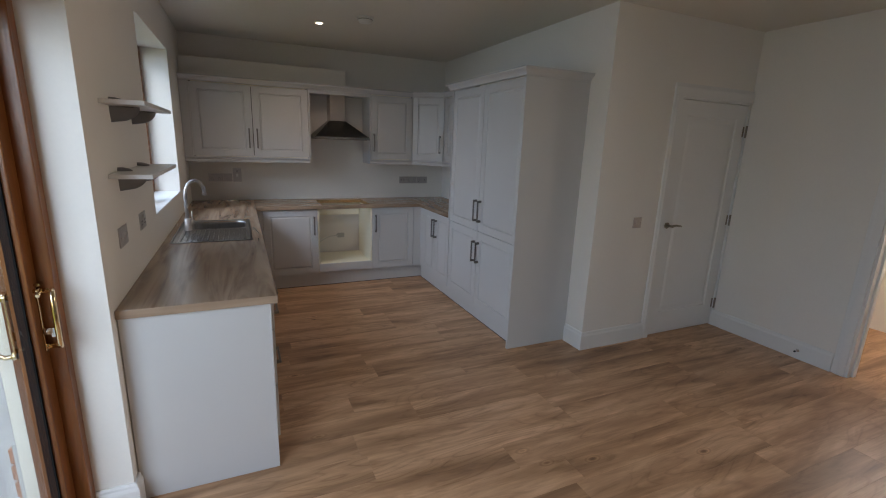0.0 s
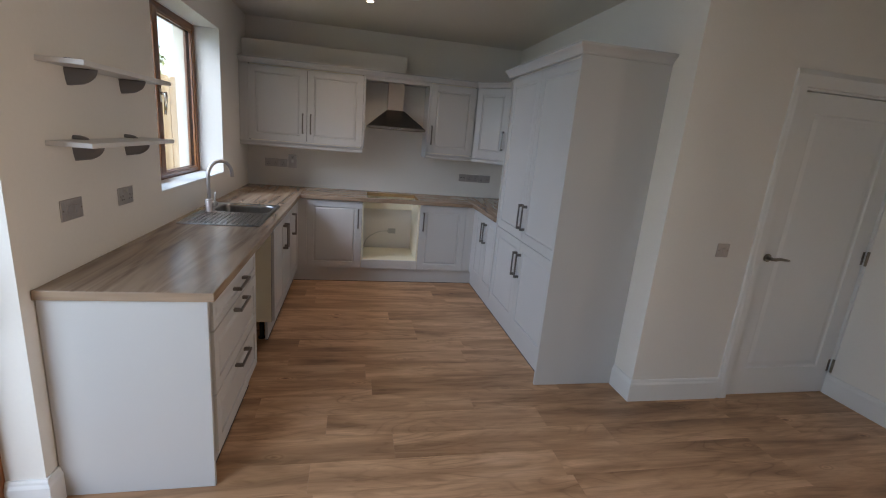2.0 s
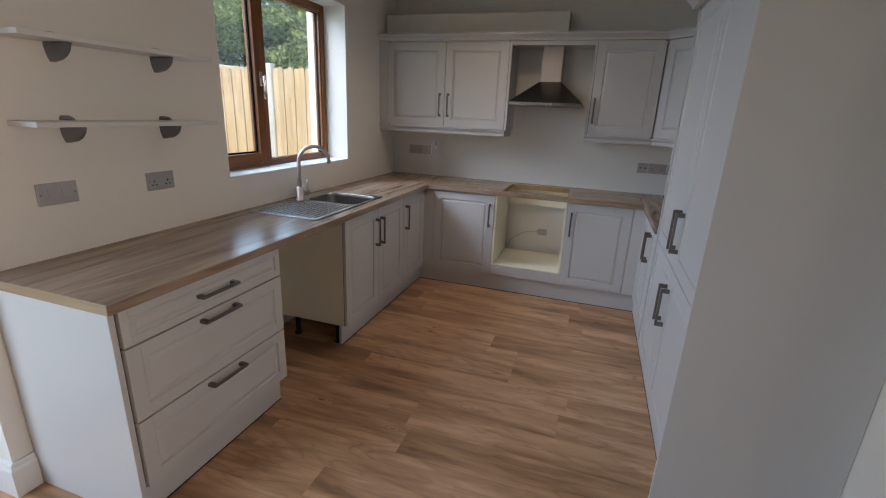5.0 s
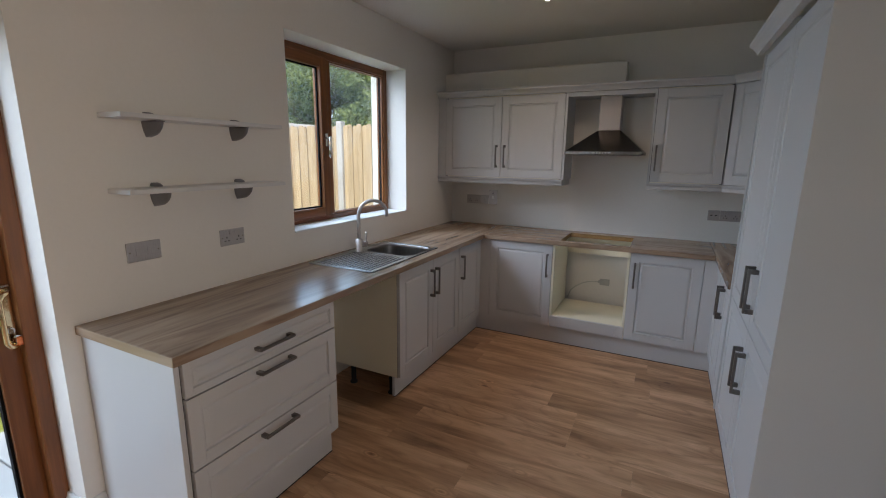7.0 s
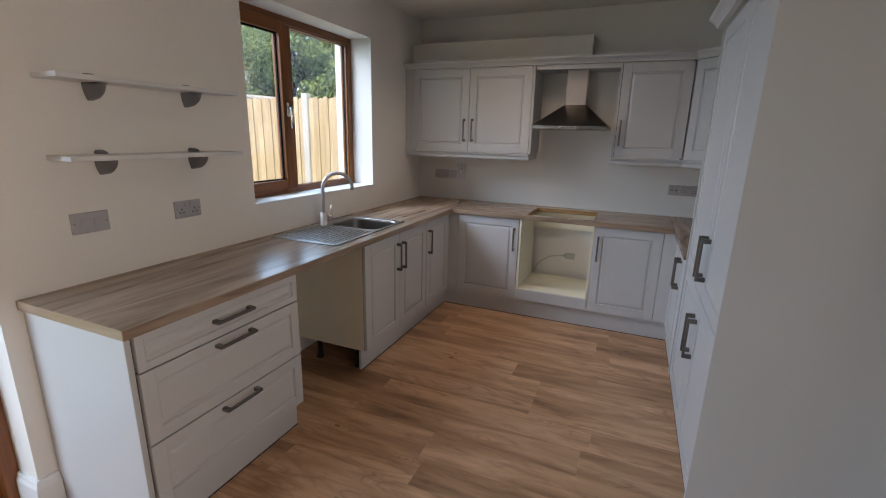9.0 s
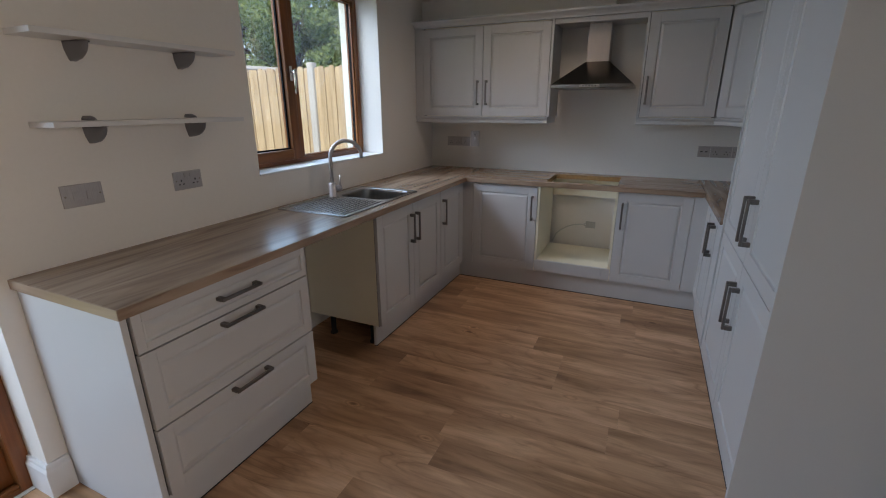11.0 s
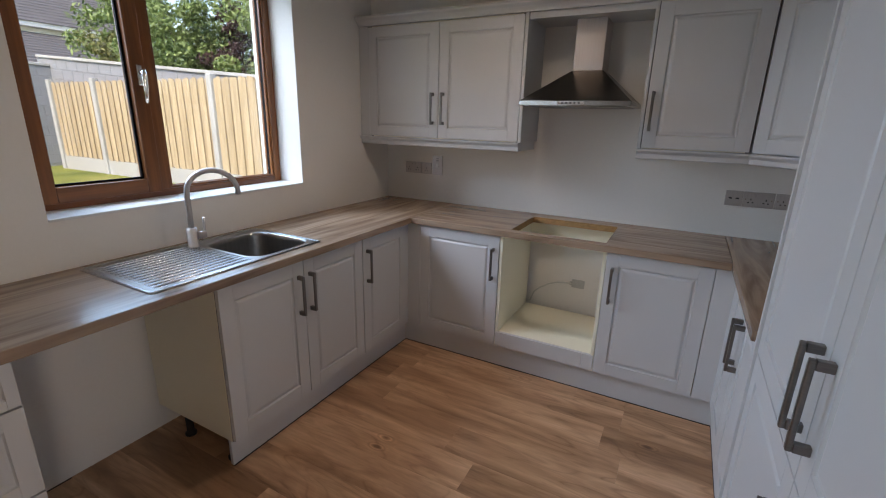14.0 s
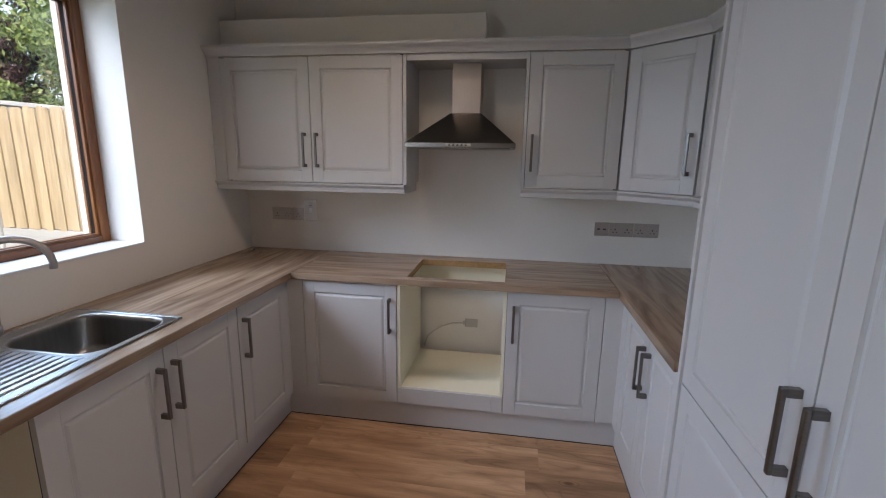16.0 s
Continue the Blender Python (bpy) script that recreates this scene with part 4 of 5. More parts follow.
lo = [bm.verts.new(q) for q in ((HX0 + 0.004, HY0 + 0.004, HZ + 0.0265), (HX1 - 0.004, HY0 + 0.004, HZ + 0.0265), (HX1 - 0.004, YB - 0.006, HZ + 0.0265), (HX0 + 0.004, YB - 0.006, HZ + 0.0265))]
hi = [bm.verts.new(q) for q in ((CX0 - 0.006, CY0 - 0.006, 1.815), (CX1 + 0.006, CY0 - 0.006, 1.815), (CX1 + 0.006, YB - 0.006, 1.815), (CX0 - 0.006, YB - 0.006, 1.815))]
for k in range(4):
    bm.faces.new((lo[k], lo[(k + 1) % 4], hi[(k + 1) % 4], hi[k]))
bm.faces.new(hi), bm.faces.new(lo)
bmesh.ops.recalc_face_normals(bm, faces=bm.faces)
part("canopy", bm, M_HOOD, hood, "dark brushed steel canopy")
part("chimney", bx(CX0, CY0, 1.8155, CX1, YB - 0.004, 2.094, 0.003, 2), M_CHIMNEY, hood, "pale brushed steel chimney")
part("control_panel", bx(1.040, HY0 - 0.002, HZ + 0.006, 1.180, HY0 + 0.001, HZ + 0.021, 0.001), M_PLATE, hood)
for k in range(5):
    part("button", bx(1.060 + 0.022 * k, HY0 - 0.005, HZ + 0.010, 1.071 + 0.022 * k, HY0 - 0.0015, HZ + 0.017, 0.0008), M_BLACK, hood)
part("filter", bx(HX0 + 0.03, HY0 + 0.03, HZ - 0.003, HX1 - 0.03, YB - 0.03, HZ + 0.001), M_HOOD, hood)

# sink and tap
sink = thing("sink", "stainless steel inset sink with ribbed drainer", "sink")
SX0, SX1, SY0, SY1 = -0.385, 0.118, 3.292, 4.145


def rounded(x0, y0, x1, y1, r, n=6):
    pts = []
    for cx, cy, a0 in ((x1 - r, y1 - r, 0), (x0 + r, y1 - r, 90), (x0 + r, y0 + r, 180), (x1 - r, y0 + r, 270)):
        pts += [(cx + r * math.cos(radians(a0 + 90 * k / n)), cy + r * math.sin(radians(a0 + 90 * k / n))) for k in range(n + 1)]
    return pts


bm = nb()
outer = rounded(SX0, SY0, SX1, SY1, 0.022)
BX0, BX1, BY0, BY1 = -0.318, 0.094, 3.758, 4.125
levels = [(0, 0.909), (0.001, 0.913), (0.006, 0.9145), (0.012, 0.9125), (0.016, 0.911)]
loops = []
for ins, z in levels:
    loops.append([bm.verts.new((x, y, z)) for x, y in rounded(SX0 + ins, SY0 + ins, SX1 - ins, SY1 - ins, max(0.022 - ins, 0.004))])
for p, q in zip(loops, loops[1:]):
    for k in range(len(p)):
        bm.faces.new((p[k], p[(k + 1) % len(p)], q[(k + 1) % len(q)], q[k])).smooth = True
part("rim", bm, M_STEEL, sink)
# deck: flat sheet round the bowl
bm = nb()
ins = 0.0158
deck = rounded(SX0 + ins, SY0 + ins, SX1 - ins, SY1 - ins, 0.005)
mouth = rounded(BX0, BY0, BX1, BY1, 0.085)
ov = [bm.verts.new((x, y, 0.911)) for x, y in deck]
iv = [bm.verts.new((x, y, 0.911)) for x, y in mouth]
for k in range(len(ov)):
    j = (k + 1) % len(ov)
    bm.faces.new((ov[k], ov[j], iv[j], iv[k]))
prev = iv
for ins, z, r in ((0.003, 0.9122, 0.083), (0.008, 0.9118, 0.081), (0.013, 0.908, 0.078), (0.0165, 0.900, 0.076), (0.018, 0.888, 0.075), (0.020, 0.785, 0.072), (0.028, 0.765, 0.066), (0.048, 0.751, 0.05), (0.12, 0.747, 0.02)):
    cur = [bm.verts.new((x, y, z)) for x, y in rounded(BX0 + ins, BY0 + ins, BX1 - ins, BY1 - ins, r)]
    for k in range(len(cur)):
        j = (k + 1) % len(cur)
        bm.faces.new((prev[k], prev[j], cur[j], cur[k])).smooth = True
    prev = cur
bm.faces.new(prev)
bmesh.ops.recalc_face_normals(bm, faces=bm.faces)
part("bowl", bm, M_BOWL_SHADED, sink, "polished steel bowl, its dim reflections painted dark")
# drainer ribs, running across towards the bowl
drainer = part("drainer", bx(-0.345, 3.325, 0.9105, 0.080, 3.755, 0.9114, 0.0004), M_STEEL, sink, "pressed steel drainer")
nx = 13
for k in range(nx):
    x = -0.325 + k * 0.0325
    ribs = nb()
    tube(ribs, [(x, 3.335, 0.9100), (x, 3.36, 0.9110), (x, 3.69, 0.9105), (x, 3.745, 0.9095)], 0.0060, 10, [0.0035, 0.0056, 0.0056, 0.003])
    part("rib", ribs, M_STEEL, drainer)
bm = nb()
tube(bm, [(-0.118, 3.95, 0.7475), (-0.118, 3.95, 0.7505)], 0.035, 24)
tube(bm, [(-0.118, 3.95, 0.7505), (-0.118, 3.95, 0.7515)], 0.022, 20)
part("plughole", bm, M_CHROME, sink, "chrome basket strainer")

tap = thing("tap", "brushed nickel swan-neck mixer tap", "tap")
TX, TY = -0.312, 3.738
bm = nb()
tube(bm, [(TX, TY, 0.9115), (TX, TY, 0.916), (TX, TY, 0.917), (TX, TY, 1.000), (TX, TY, 1.003)], 0.024, 20, [0.028, 0.028, 0.0245, 0.0245, 0.020])
part("body", bm, M_PLATE, tap)
bm = nb()
dirv = Vector((0.115, 0.186, 0)).normalized()
R = 0.109
cz0 = 1.168
pts = [Vector((TX, TY, 1.002)), Vector((TX, TY, 1.09)), Vector((TX, TY, cz0 - 0.03))]
for k in range(0, 15):
    aa = math.pi * (1 - k / 13.3)
    pts.append(Vector((TX, TY, cz0)) + dirv * (R + R * math.cos(aa)) + Vector((0, 0, R * 0.94 * math.sin(aa))))
tube(bm, pts, 0.0125, 16)
part("spout", bm, M_PLATE, tap)
bm = nb()
tube(bm, [(TX + 0.012, TY + 0.018, 0.965), (TX + 0.032, TY + 0.052, 0.965)], 0.018, 16)
tube(bm, [(TX + 0.028, TY + 0.045, 0.972), (TX + 0.030, TY + 0.048, 1.05)], 0.0055, 10)
part("lever", bm, M_PLATE, tap)

# ---- shelves on the window wall ----


def pelican(width=0.048):
    """A shell-shaped shelf clamp: lower jaw and upper cap, wall at x = 0, shelf underside at z = 0."""
    low = nb()
    n, mrow = 10, 8
    grid = []
    for i in range(mrow + 1):
        u = i / mrow
        z = -0.068 * u
        reach = 0.105 * math.sqrt(max(0.0, 1 - u ** 2.0)) + 0.004
        half_w = width / 2 * (1 - 0.55 * u ** 2.2)
        row = []
        for k in range(n + 1):
            a = math.pi * (k / n) - math.pi / 2
            row.append(low.verts.new((reach * math.cos(a) ** 0.75 if math.cos(a) > 1e-6 else 0.0, half_w * math.sin(a), z)))
        grid.append(row)
    for r0, r1 in zip(grid, grid[1:]):
        for k in range(n):
            low.faces.new((r0[k], r0[k + 1], r1[k + 1], r1[k])).smooth = True
    low.faces.new(grid[0])
    low.faces.new(grid[-1])
    bmesh.ops.recalc_face_normals(low, faces=low.faces)
    cap = nb()
    rows = []
    for i in range(5):
        u = i / 4
        z = 0.002 + 0.016 * u
        reach = 0.055 * math.sqrt(1 - (0.92 * u) ** 2)
        rows.append([cap.verts.new((max(0.0, reach * math.cos(math.pi * k / 8 - math.pi / 2)), width * 0.42 * (1 - 0.4 * u * u) * math.sin(math.pi * k / 8 - math.pi / 2), z)) for k in range(9)])
    for r0, r1 in zip(rows, rows[1:]):
        for k in range(8):
            cap.faces.new((r0[k], r0[k + 1], r1[k + 1], r1[k])).smooth = True
    cap.faces.new(rows[0])
    cap.faces.new(rows[-1])
    bmesh.ops.recalc_face_normals(cap, faces=cap.faces)
    return low, cap


for z, lab in ((1.716, "upper pale grey wall shelf"), (1.417, "lower pale grey wall shelf above the sockets")):
    solid("wall_shelf", bx(XL + 0.001, 2.240, z, -0.272, 3.045, z + 0.019, 0.001), M_SHELF, lab, "shelf", group="wall shelves")
    for y in (2.430, 2.862):
        br = thing("shelf_bracket", "dark grey shell-shaped plastic bracket holding the shelf", "bracket", pose(XL, y, z), "shelf brackets")
        low, cap = pelican()
        part("lower_jaw", low, M_BRACKET, br)
        cp = part("upper_jaw", cap, M_BRACKET, br)
        cp.location = (0, 0, 0.0185)
        part("rubber_pad", bx(0.002, -0.022, -0.0035, 0.09, 0.022, -0.0002), M_BLACK, br)

# ---- sockets and switches ----


def plate(name, label, cat, m, w, h, build, group="", mat=None):
    """A wall plate centred on its pose, front towards local -y; build adds its fittings."""
    t = thing(name, label, cat, m, group)
    part("plate", bx(-w / 2, -0.007, -h / 2, w / 2, 0, h / 2, 0.0025, 2), mat or M_PLATE, t)
    build(t, w, h)
    return t


def pins(t, cx, cz=0.0):
    bm = nb()
    box(bm, cx - 0.0026, -0.0085, cz + 0.004, cx + 0.0026, -0.0065, cz + 0.0135)
    for s in (-1, 1):
        box(bm, cx + s * 0.0105 - 0.004, -0.0085, cz - 0.0115, cx + s * 0.0105 + 0.004, -0.0065, cz - 0.0065)
    part("pin_holes", bm, M_BLACK, t)


def rocker(t, cx, cz, w=0.014, h=0.022, mat=None):
    part("rocker", bx(cx - w / 2, -0.0115, cz - h / 2, cx + w / 2, -0.006, cz + h / 2, 0.0015), mat or M_PLATE, t)


def screws(t, w, h):
    for s in (-1, 1):
        bm = nb()
        tube(bm, [(s * (w / 2 - 0.012), -0.0066, 0), (s * (w / 2 - 0.012), -0.0085, 0)], 0.0035, 10)
        part("screw", bm, M_HINGE, t)


def b_double(t, w, h):
    for s in (-1, 1):
        pins(t, s * 0.036, -0.008)
        rocker(t, s * 0.014, 0.024, 0.012, 0.018)
    screws(t, w, h)


def b_single(t, w, h):
    pins(t, 0, -0.008)
    rocker(t, 0.018, 0.022, 0.012, 0.018)


def b_usb(t, w, h):
    bm = nb()
    for s in (-1, 1):
        box(bm, s * 0.017 - 0.008, -0.0085, -0.004, s * 0.017 + 0.008, -0.0065, 0.004)
    part("usb_port", bm, M_BLACK, t)


def b_outlet(t, w, h):
    part("cord_grip", bx(-w / 2 - 0.014, -0.016, -0.012, -w / 2 + 0.004, -0.001, 0.012, 0.002), M_OUTLET, t)
    for x in (-0.018, 0.018):
        part("terminal_cover", bx(x - 0.012, -0.0105, -0.016, x + 0.012, -0.006, 0.016, 0.0012), M_OUTLET, t)


def b_spur(t, w, h):
    part("fuse_carrier", bx(-0.036, -0.0095, -0.018, -0.002, -0.006, 0.016, 0.001), M_PLATE, t)
    part("fuse_carrier", bx(0.012, -0.0095, -0.018, 0.046, -0.006, 0.016, 0.001), M_PLATE, t)
    screws(t, w, h)


def b_cooker(t, w, h):
    rocker(t, 0, 0.0, 0.022, 0.032, M_WHITEPL)
    part("neon", bx(-0.009, -0.0095, 0.032, 0.009, -0.006, 0.038, 0.0008), M_BLACK, t)
    part("cover_line", bx(-0.014, -0.0085, 0.050, 0.014, -0.0065, 0.053), M_BLACK, t)


def b_switch(t, w, h):
    rocker(t, 0, 0.0, 0.026, 0.034)
    screws(t, w, h)


def on_west(y, z):
    return pose(XL, y, z, 0, 0, 90)


plate("fused_spur", "satin steel double fused spur plate below the shelves", "socket plate", on_west(2.350, 1.158), 0.146, 0.086, b_spur)
plate("double_socket", "satin steel double power socket below the shelves", "socket", on_west(2.801, 1.152), 0.146, 0.086, b_double, "sockets")
plate("double_socket", "satin steel double power socket above the worktop", "socket", pose(-0.180, YB, 1.158), 0.146, 0.086, b_double, "sockets")
plate("single_socket", "satin steel single power socket beside the cooker switch", "socket", pose(-0.062, YB, 1.158), 0.086, 0.086, b_single, "sockets")
plate("cooker_switch", "upright satin steel cooker switch with white rocker", "switch", pose(0.034, YB, 1.185), 0.086, 0.146, b_cooker)
plate("usb_socket", "satin steel double usb charging plate", "socket", pose(1.974, YB, 1.132), 0.086, 0.086, b_usb, "sockets")
plate("double_socket", "satin steel double power socket beside the usb plate", "socket", pose(2.092, YB, 1.132), 0.146, 0.086, b_double, "sockets")
plate("double_socket", "satin steel double power socket near the tall unit", "socket", pose(2.242, YB, 1.132), 0.146, 0.086, b_double, "sockets")
plate("light_switch", "satin steel light switch beside the door", "switch", pose(2.974, YP, 1.040), 0.086, 0.086, b_switch)
plate("oven_outlet", "small pale plastic outlet plate inside the oven housing", "socket", pose(1.170, YB, 0.445), 0.086, 0.060, b_outlet, "", M_OUTLET)
M_CABLE = painted("grey_cable", (0.62, 0.61, 0.58), 0.5, 0.05)
bm = nb()
tube(bm, [(1.130, YB - 0.012, 0.445), (1.09, YB - 0.024, 0.447), (1.03, YB - 0.028, 0.440), (0.97, YB - 0.026, 0.416), (0.91, YB - 0.022, 0.375), (0.870, YB - 0.022, 0.335), (0.845, YB - 0.024, 0.262)], 0.0055, 10)
solid("oven_cable", bm, M_CABLE, "loose white oven supply cable on the wall", "cable")

# ---- ceiling fittings and door stop ----
M_LAMP, nt, b_ = nodes_of("lamp_lens")
b_.inputs["Base Color"].default_value = (0.9, 0.9, 0.85, 1)
b_.inputs["Emission Color"].default_value = (1.0, 0.93, 0.82, 1)
b_.inputs["Emission Strength"].default_value = 6.0
dl = thing("downlight", "lit recessed white ceiling downlight", "ceiling light", pose(0.785, 4.375, ZC))
bm = nb()
tube(bm, [(0, 0, 0.001), (0, 0, -0.004), (0, 0, -0.006)], 0.042, 28, [0.042, 0.042, 0.036])
part("bezel", bm, M_WHITEPL, dl)
bm = nb()
tube(bm, [(0, 0, -0.0062), (0, 0, -0.0085)], 0.026, 24)
part("lens", bm, M_LAMP, dl, "glowing lamp lens")
sa = thing("smoke_alarm", "round white ceiling smoke alarm", "smoke alarm", pose(1.10, 3.99, ZC))
bm = nb()
tube(bm, [(0, 0, 0.001), (0, 0, -0.012)], 0.070, 36)
part("base", bm, M_WHITEPL, sa)
bm = nb()
tube(bm, [(0, 0, -0.012), (0, 0, -0.030), (0, 0, -0.042), (0, 0, -0.046)], 0.06, 36, [0.060, 0.058, 0.050, 0.034])
part("cover", bm, M_WHITEPL, sa)
bm = nb()
tube(bm, [(0, 0, -0.0185), (0, 0, -0.0225)], 0.0600, 36)
part("vent_ring", bm, M_BLACK, sa)
ds = thing("door_stop", "small metal door stop on the skirting", "door stop", pose(XR - 0.019, 1.845, 0.072))
bm = nb()
tube(bm, [(0, 0, 0), (-0.003, 0, 0), (-0.0035, 0, 0), (-0.038, 0, 0)], 0.004, 12, [0.011, 0.011, 0.004, 0.004])
part("stem", bm, M_CHROME, ds)
bm = nb()
tube(bm, [(-0.038, 0, 0), (-0.049, 0, 0)], 0.007, 12)
part("rubber_tip", bm, M_BLACK, ds)

# ---- garden ----
FD = Vector((-1, 0, 0))
FO = Vector((-5.39, 7.55, 0))


def ground_z(x, y):
    t = min(1.0, max(0.0, (-2.0 - x) / 3.6))
    return -0.19 + 0.43 * t * t * (3 - 2 * t)


bm = nb()
xs = [-900, -300, -120, -60, -30, -20, -14, -11, -9] + [-8 + 0.25 * k for k in range(30)] + [-0.4, 8, 60, 300, 900]
ys = [-900, -300, -80, -30, -14, -8, -4, -2] + [-1 + 0.5 * k for k in range(24)] + [14, 20, 40, 100, 300, 900]
gv = [[bm.verts.new((x, y, ground_z(x, y) + (0.012 * noise.noise((x * 1.3, y * 1.3, 0)) if -20 < x < -2.1 else 0.0) - (0.25 if x > -0.6 else 0))) for y in ys] for x in xs]
for i in range(len(xs) - 1):
    for j in range(len(ys) - 1):
        bm.faces.new((gv[i][j], gv[i + 1][j], gv[i + 1][j + 1], gv[i][j + 1])).smooth = True
solid("ground", bm, M_LAWN, "yellow-green mown garden lawn", "lawn", kind="structure")

rng = np.random.default_rng(4)


def blades(name, n, x0, x1, y0, y1, h, label):
    x, y = rng.uniform(x0, x1, n), rng.uniform(y0, y1, n)
    a, hh = rng.uniform(0, 6.283, n), h * rng.uniform(0.5, 1.2, n)
    lean = rng.normal(0, 0.5, (n, 2)) * hh[:, None]
    z = np.array([ground_z(p, q) for p, q in zip(x, y)]) - 0.005
    v = np.zeros((n, 3, 3))
    w = 0.004 + 0.003 * rng.random(n)
    v[:, 0] = np.stack([x - w * np.cos(a), y - w * np.sin(a), z], 1)
    v[:, 1] = np.stack([x + w * np.cos(a), y + w * np.sin(a), z], 1)
    v[:, 2] = np.stack([x + lean[:, 0], y + lean[:, 1], z + hh], 1)
    me = bpy.data.meshes.new(name)
    me.from_pydata(v.reshape(-1, 3).tolist(), [], np.arange(3 * n).reshape(-1, 3).tolist())
    me.materials.append(M_BLADE)
    return tagged(new(name, me), label, "grass", kind="stuff")


blades("grass", 60000, -7.0, -2.0, 0.5, 8.0, 0.045, "short mown grass blades")
blades("weeds", 60, -2.0, -1.95, 1.0, 4.0, 0.08, "weeds at the edge of the concrete path")
blades("weed_tuft", 14, -1.36, -1.32, 2.10, 2.125, 0.06, "small weed tuft in the slab joint")

slabs = tagged(new("pavement"), "pale concrete garden path along the house", "path", kind="structure")
edges = [-3.5, -1.4, 0.2, 2.105, 4.0, 5.9, 7.8]
for y0, y1 in zip(edges, edges[1:]):
    part("slab", bx(-1.985, y0 + 0.005, -0.30, -0.80, y1 - 0.005, -0.150, 0.006, 2), M_CONCRETE, slabs)
part("joint_fill", bx(-1.97, -3.4, -0.29, -0.81, 7.7, -0.168), M_BLOCK, slabs)

# brick plinth of the house
plinth = tagged(new("wall_plinth"), "red brick plinth at the foot of the rendered wall", "brickwork", kind="structure")
part("mortar", bx(-0.795, YE + 0.004, -0.2, -0.7805, 4.6, 0.43), M_CONCRETE, plinth)
brick_me = mesh_of(bx(-0.025, -0.1075, -0.0325, 0.025, 0.1075, 0.0325, 0.004), "brick", M_BRICK)
for c_ in range(8):
    z = -0.145 + 0.075 * c_
    for k in range(6):
        o = new("brick", brick_me)
        o.parent = plinth
        o.location = (-0.785 + 0.002 * math.sin(c_ * 3 + k), YE + 0.113 + 0.225 * k + (0.1125 if c_ % 2 else 0.0) + (0.001 if c_ % 2 else 0), z)
half_me = mesh_of(bx(-0.025, -0.051, -0.0325, 0.025, 0.051, 0.0325, 0.004), "half_brick", M_BRICK)
for c_ in range(1, 8, 2):
    o = new("brick", half_me)
    o.parent = plinth
    o.location = (-0.785, YE + 0.056, -0.145 + 0.075 * c_)

# fence with concrete posts and gravel boards
M_POST = M_CONCRETE
slat_bm = nb()
prof = [(-0.0535, 0.0), (0.0535, 0.0), (0.0535, 1.505), (0.044, 1.537), (0.024, 1.552), (-0.024, 1.552), (-0.044, 1.537), (-0.0535, 1.505)]
f0 = [slat_bm.verts.new((x, -0.008, z)) for x, z in prof]
f1 = [slat_bm.verts.new((x, 0.008, z)) for x, z in prof]
slat_bm.faces.new(f0), slat_bm.faces.new(f1)
for k in range(len(prof)):
    slat_bm.faces.new((f0[k], f0[(k + 1) % len(prof)], f1[(k + 1) % len(prof)], f1[k]))
bmesh.ops.recalc_face_normals(slat_bm, faces=slat_bm.faces)
slat_me = mesh_of(slat_bm, "slat", M_SLAT)
BAY = 1.83
FBASE = 0.24
fa = 0.0
fence = thing("fence", "new pale timber board fence with concrete posts", "fence")
post_bm = bx(-0.06, -0.06, -0.4, 0.06, 0.06, 1.92, 0.012)
post_me = mesh_of(post_bm, "post", M_POST)
board_me = mesh_of(bx(-(BAY / 2 - 0.06), -0.025, -0.3, BAY / 2 - 0.06, 0.025, 0.30, 0.006), "gravel_board", M_POST)
railb = bx(-(BAY / 2 - 0.06), 0.012, -0.03, BAY / 2 - 0.06, 0.05, 0.03, 0.003)
rail_me = mesh_of(railb, "rail", M_SLAT)
for bay in range(-3, 3):
    p = FO + FD * (BAY * bay)
    post = new("post", post_me)
    post.parent = fence
    post.matrix_basis = pose(p.x, p.y, FBASE, 0, 0, fa)
    mid = p + FD * (BAY / 2)
    gb = new("gravel_board", board_me)
    gb.parent = fence
    gb.matrix_basis = pose(mid.x, mid.y, FBASE, 0, 0, fa)
    for zr in (0.5, 1.1, 1.65):
        r_ = new("rail", rail_me)
        r_.parent = fence
        r_.matrix_basis = pose(mid.x, mid.y, FBASE + zr, 0, 0, fa)
    n = 17
    for k in range(n):
        q_ = p + FD * (0.11 + (BAY - 0.22) * k / (n - 1))
        s_ = new("slat", slat_me)
        s_.parent = fence
        off = -0.021 if k % 2 else 0.004
        s_.matrix_basis = pose(q_.x, q_.y + off, FBASE + 0.302 + 0.012 * math.sin(k * 2.7 + bay), 0, 0, fa)
p = FO + FD * (BAY * 3)
post = new("post", post_me)
post.parent = fence
post.matrix_basis = pose(p.x, p.y, FBASE, 0, 0, fa)

# neighbouring block wall with coping, its top rising away from the house
M_BLOCKS = painted("concrete_block", (0.29, 0.30, 0.325), 0.9, 0.14, 22, 0.6, 2.2)
BWX, BWZ, BWA = -4.65, 2.15, math.degrees(math.atan(0.083))
bw = thing("garden_wall", "grey concrete block wall with pale coping behind the fence", "wall", pose(BWX, 8.0, BWZ, 0, BWA, 0))
part("mortar", bx(-7.4, -0.085, -2.6, 3.6, 0.085, -0.062), M_BLOCK, bw)
part("coping", bx(-7.45, -0.14, -0.06, 3.6, 0.14, 0.0, 0.008), M_CONCRETE, bw, "pale concrete coping")
block_me = mesh_of(bx(-0.217, -0.01, -0.105, 0.217, 0.01, 0.105, 0.004), "block", M_BLOCKS)
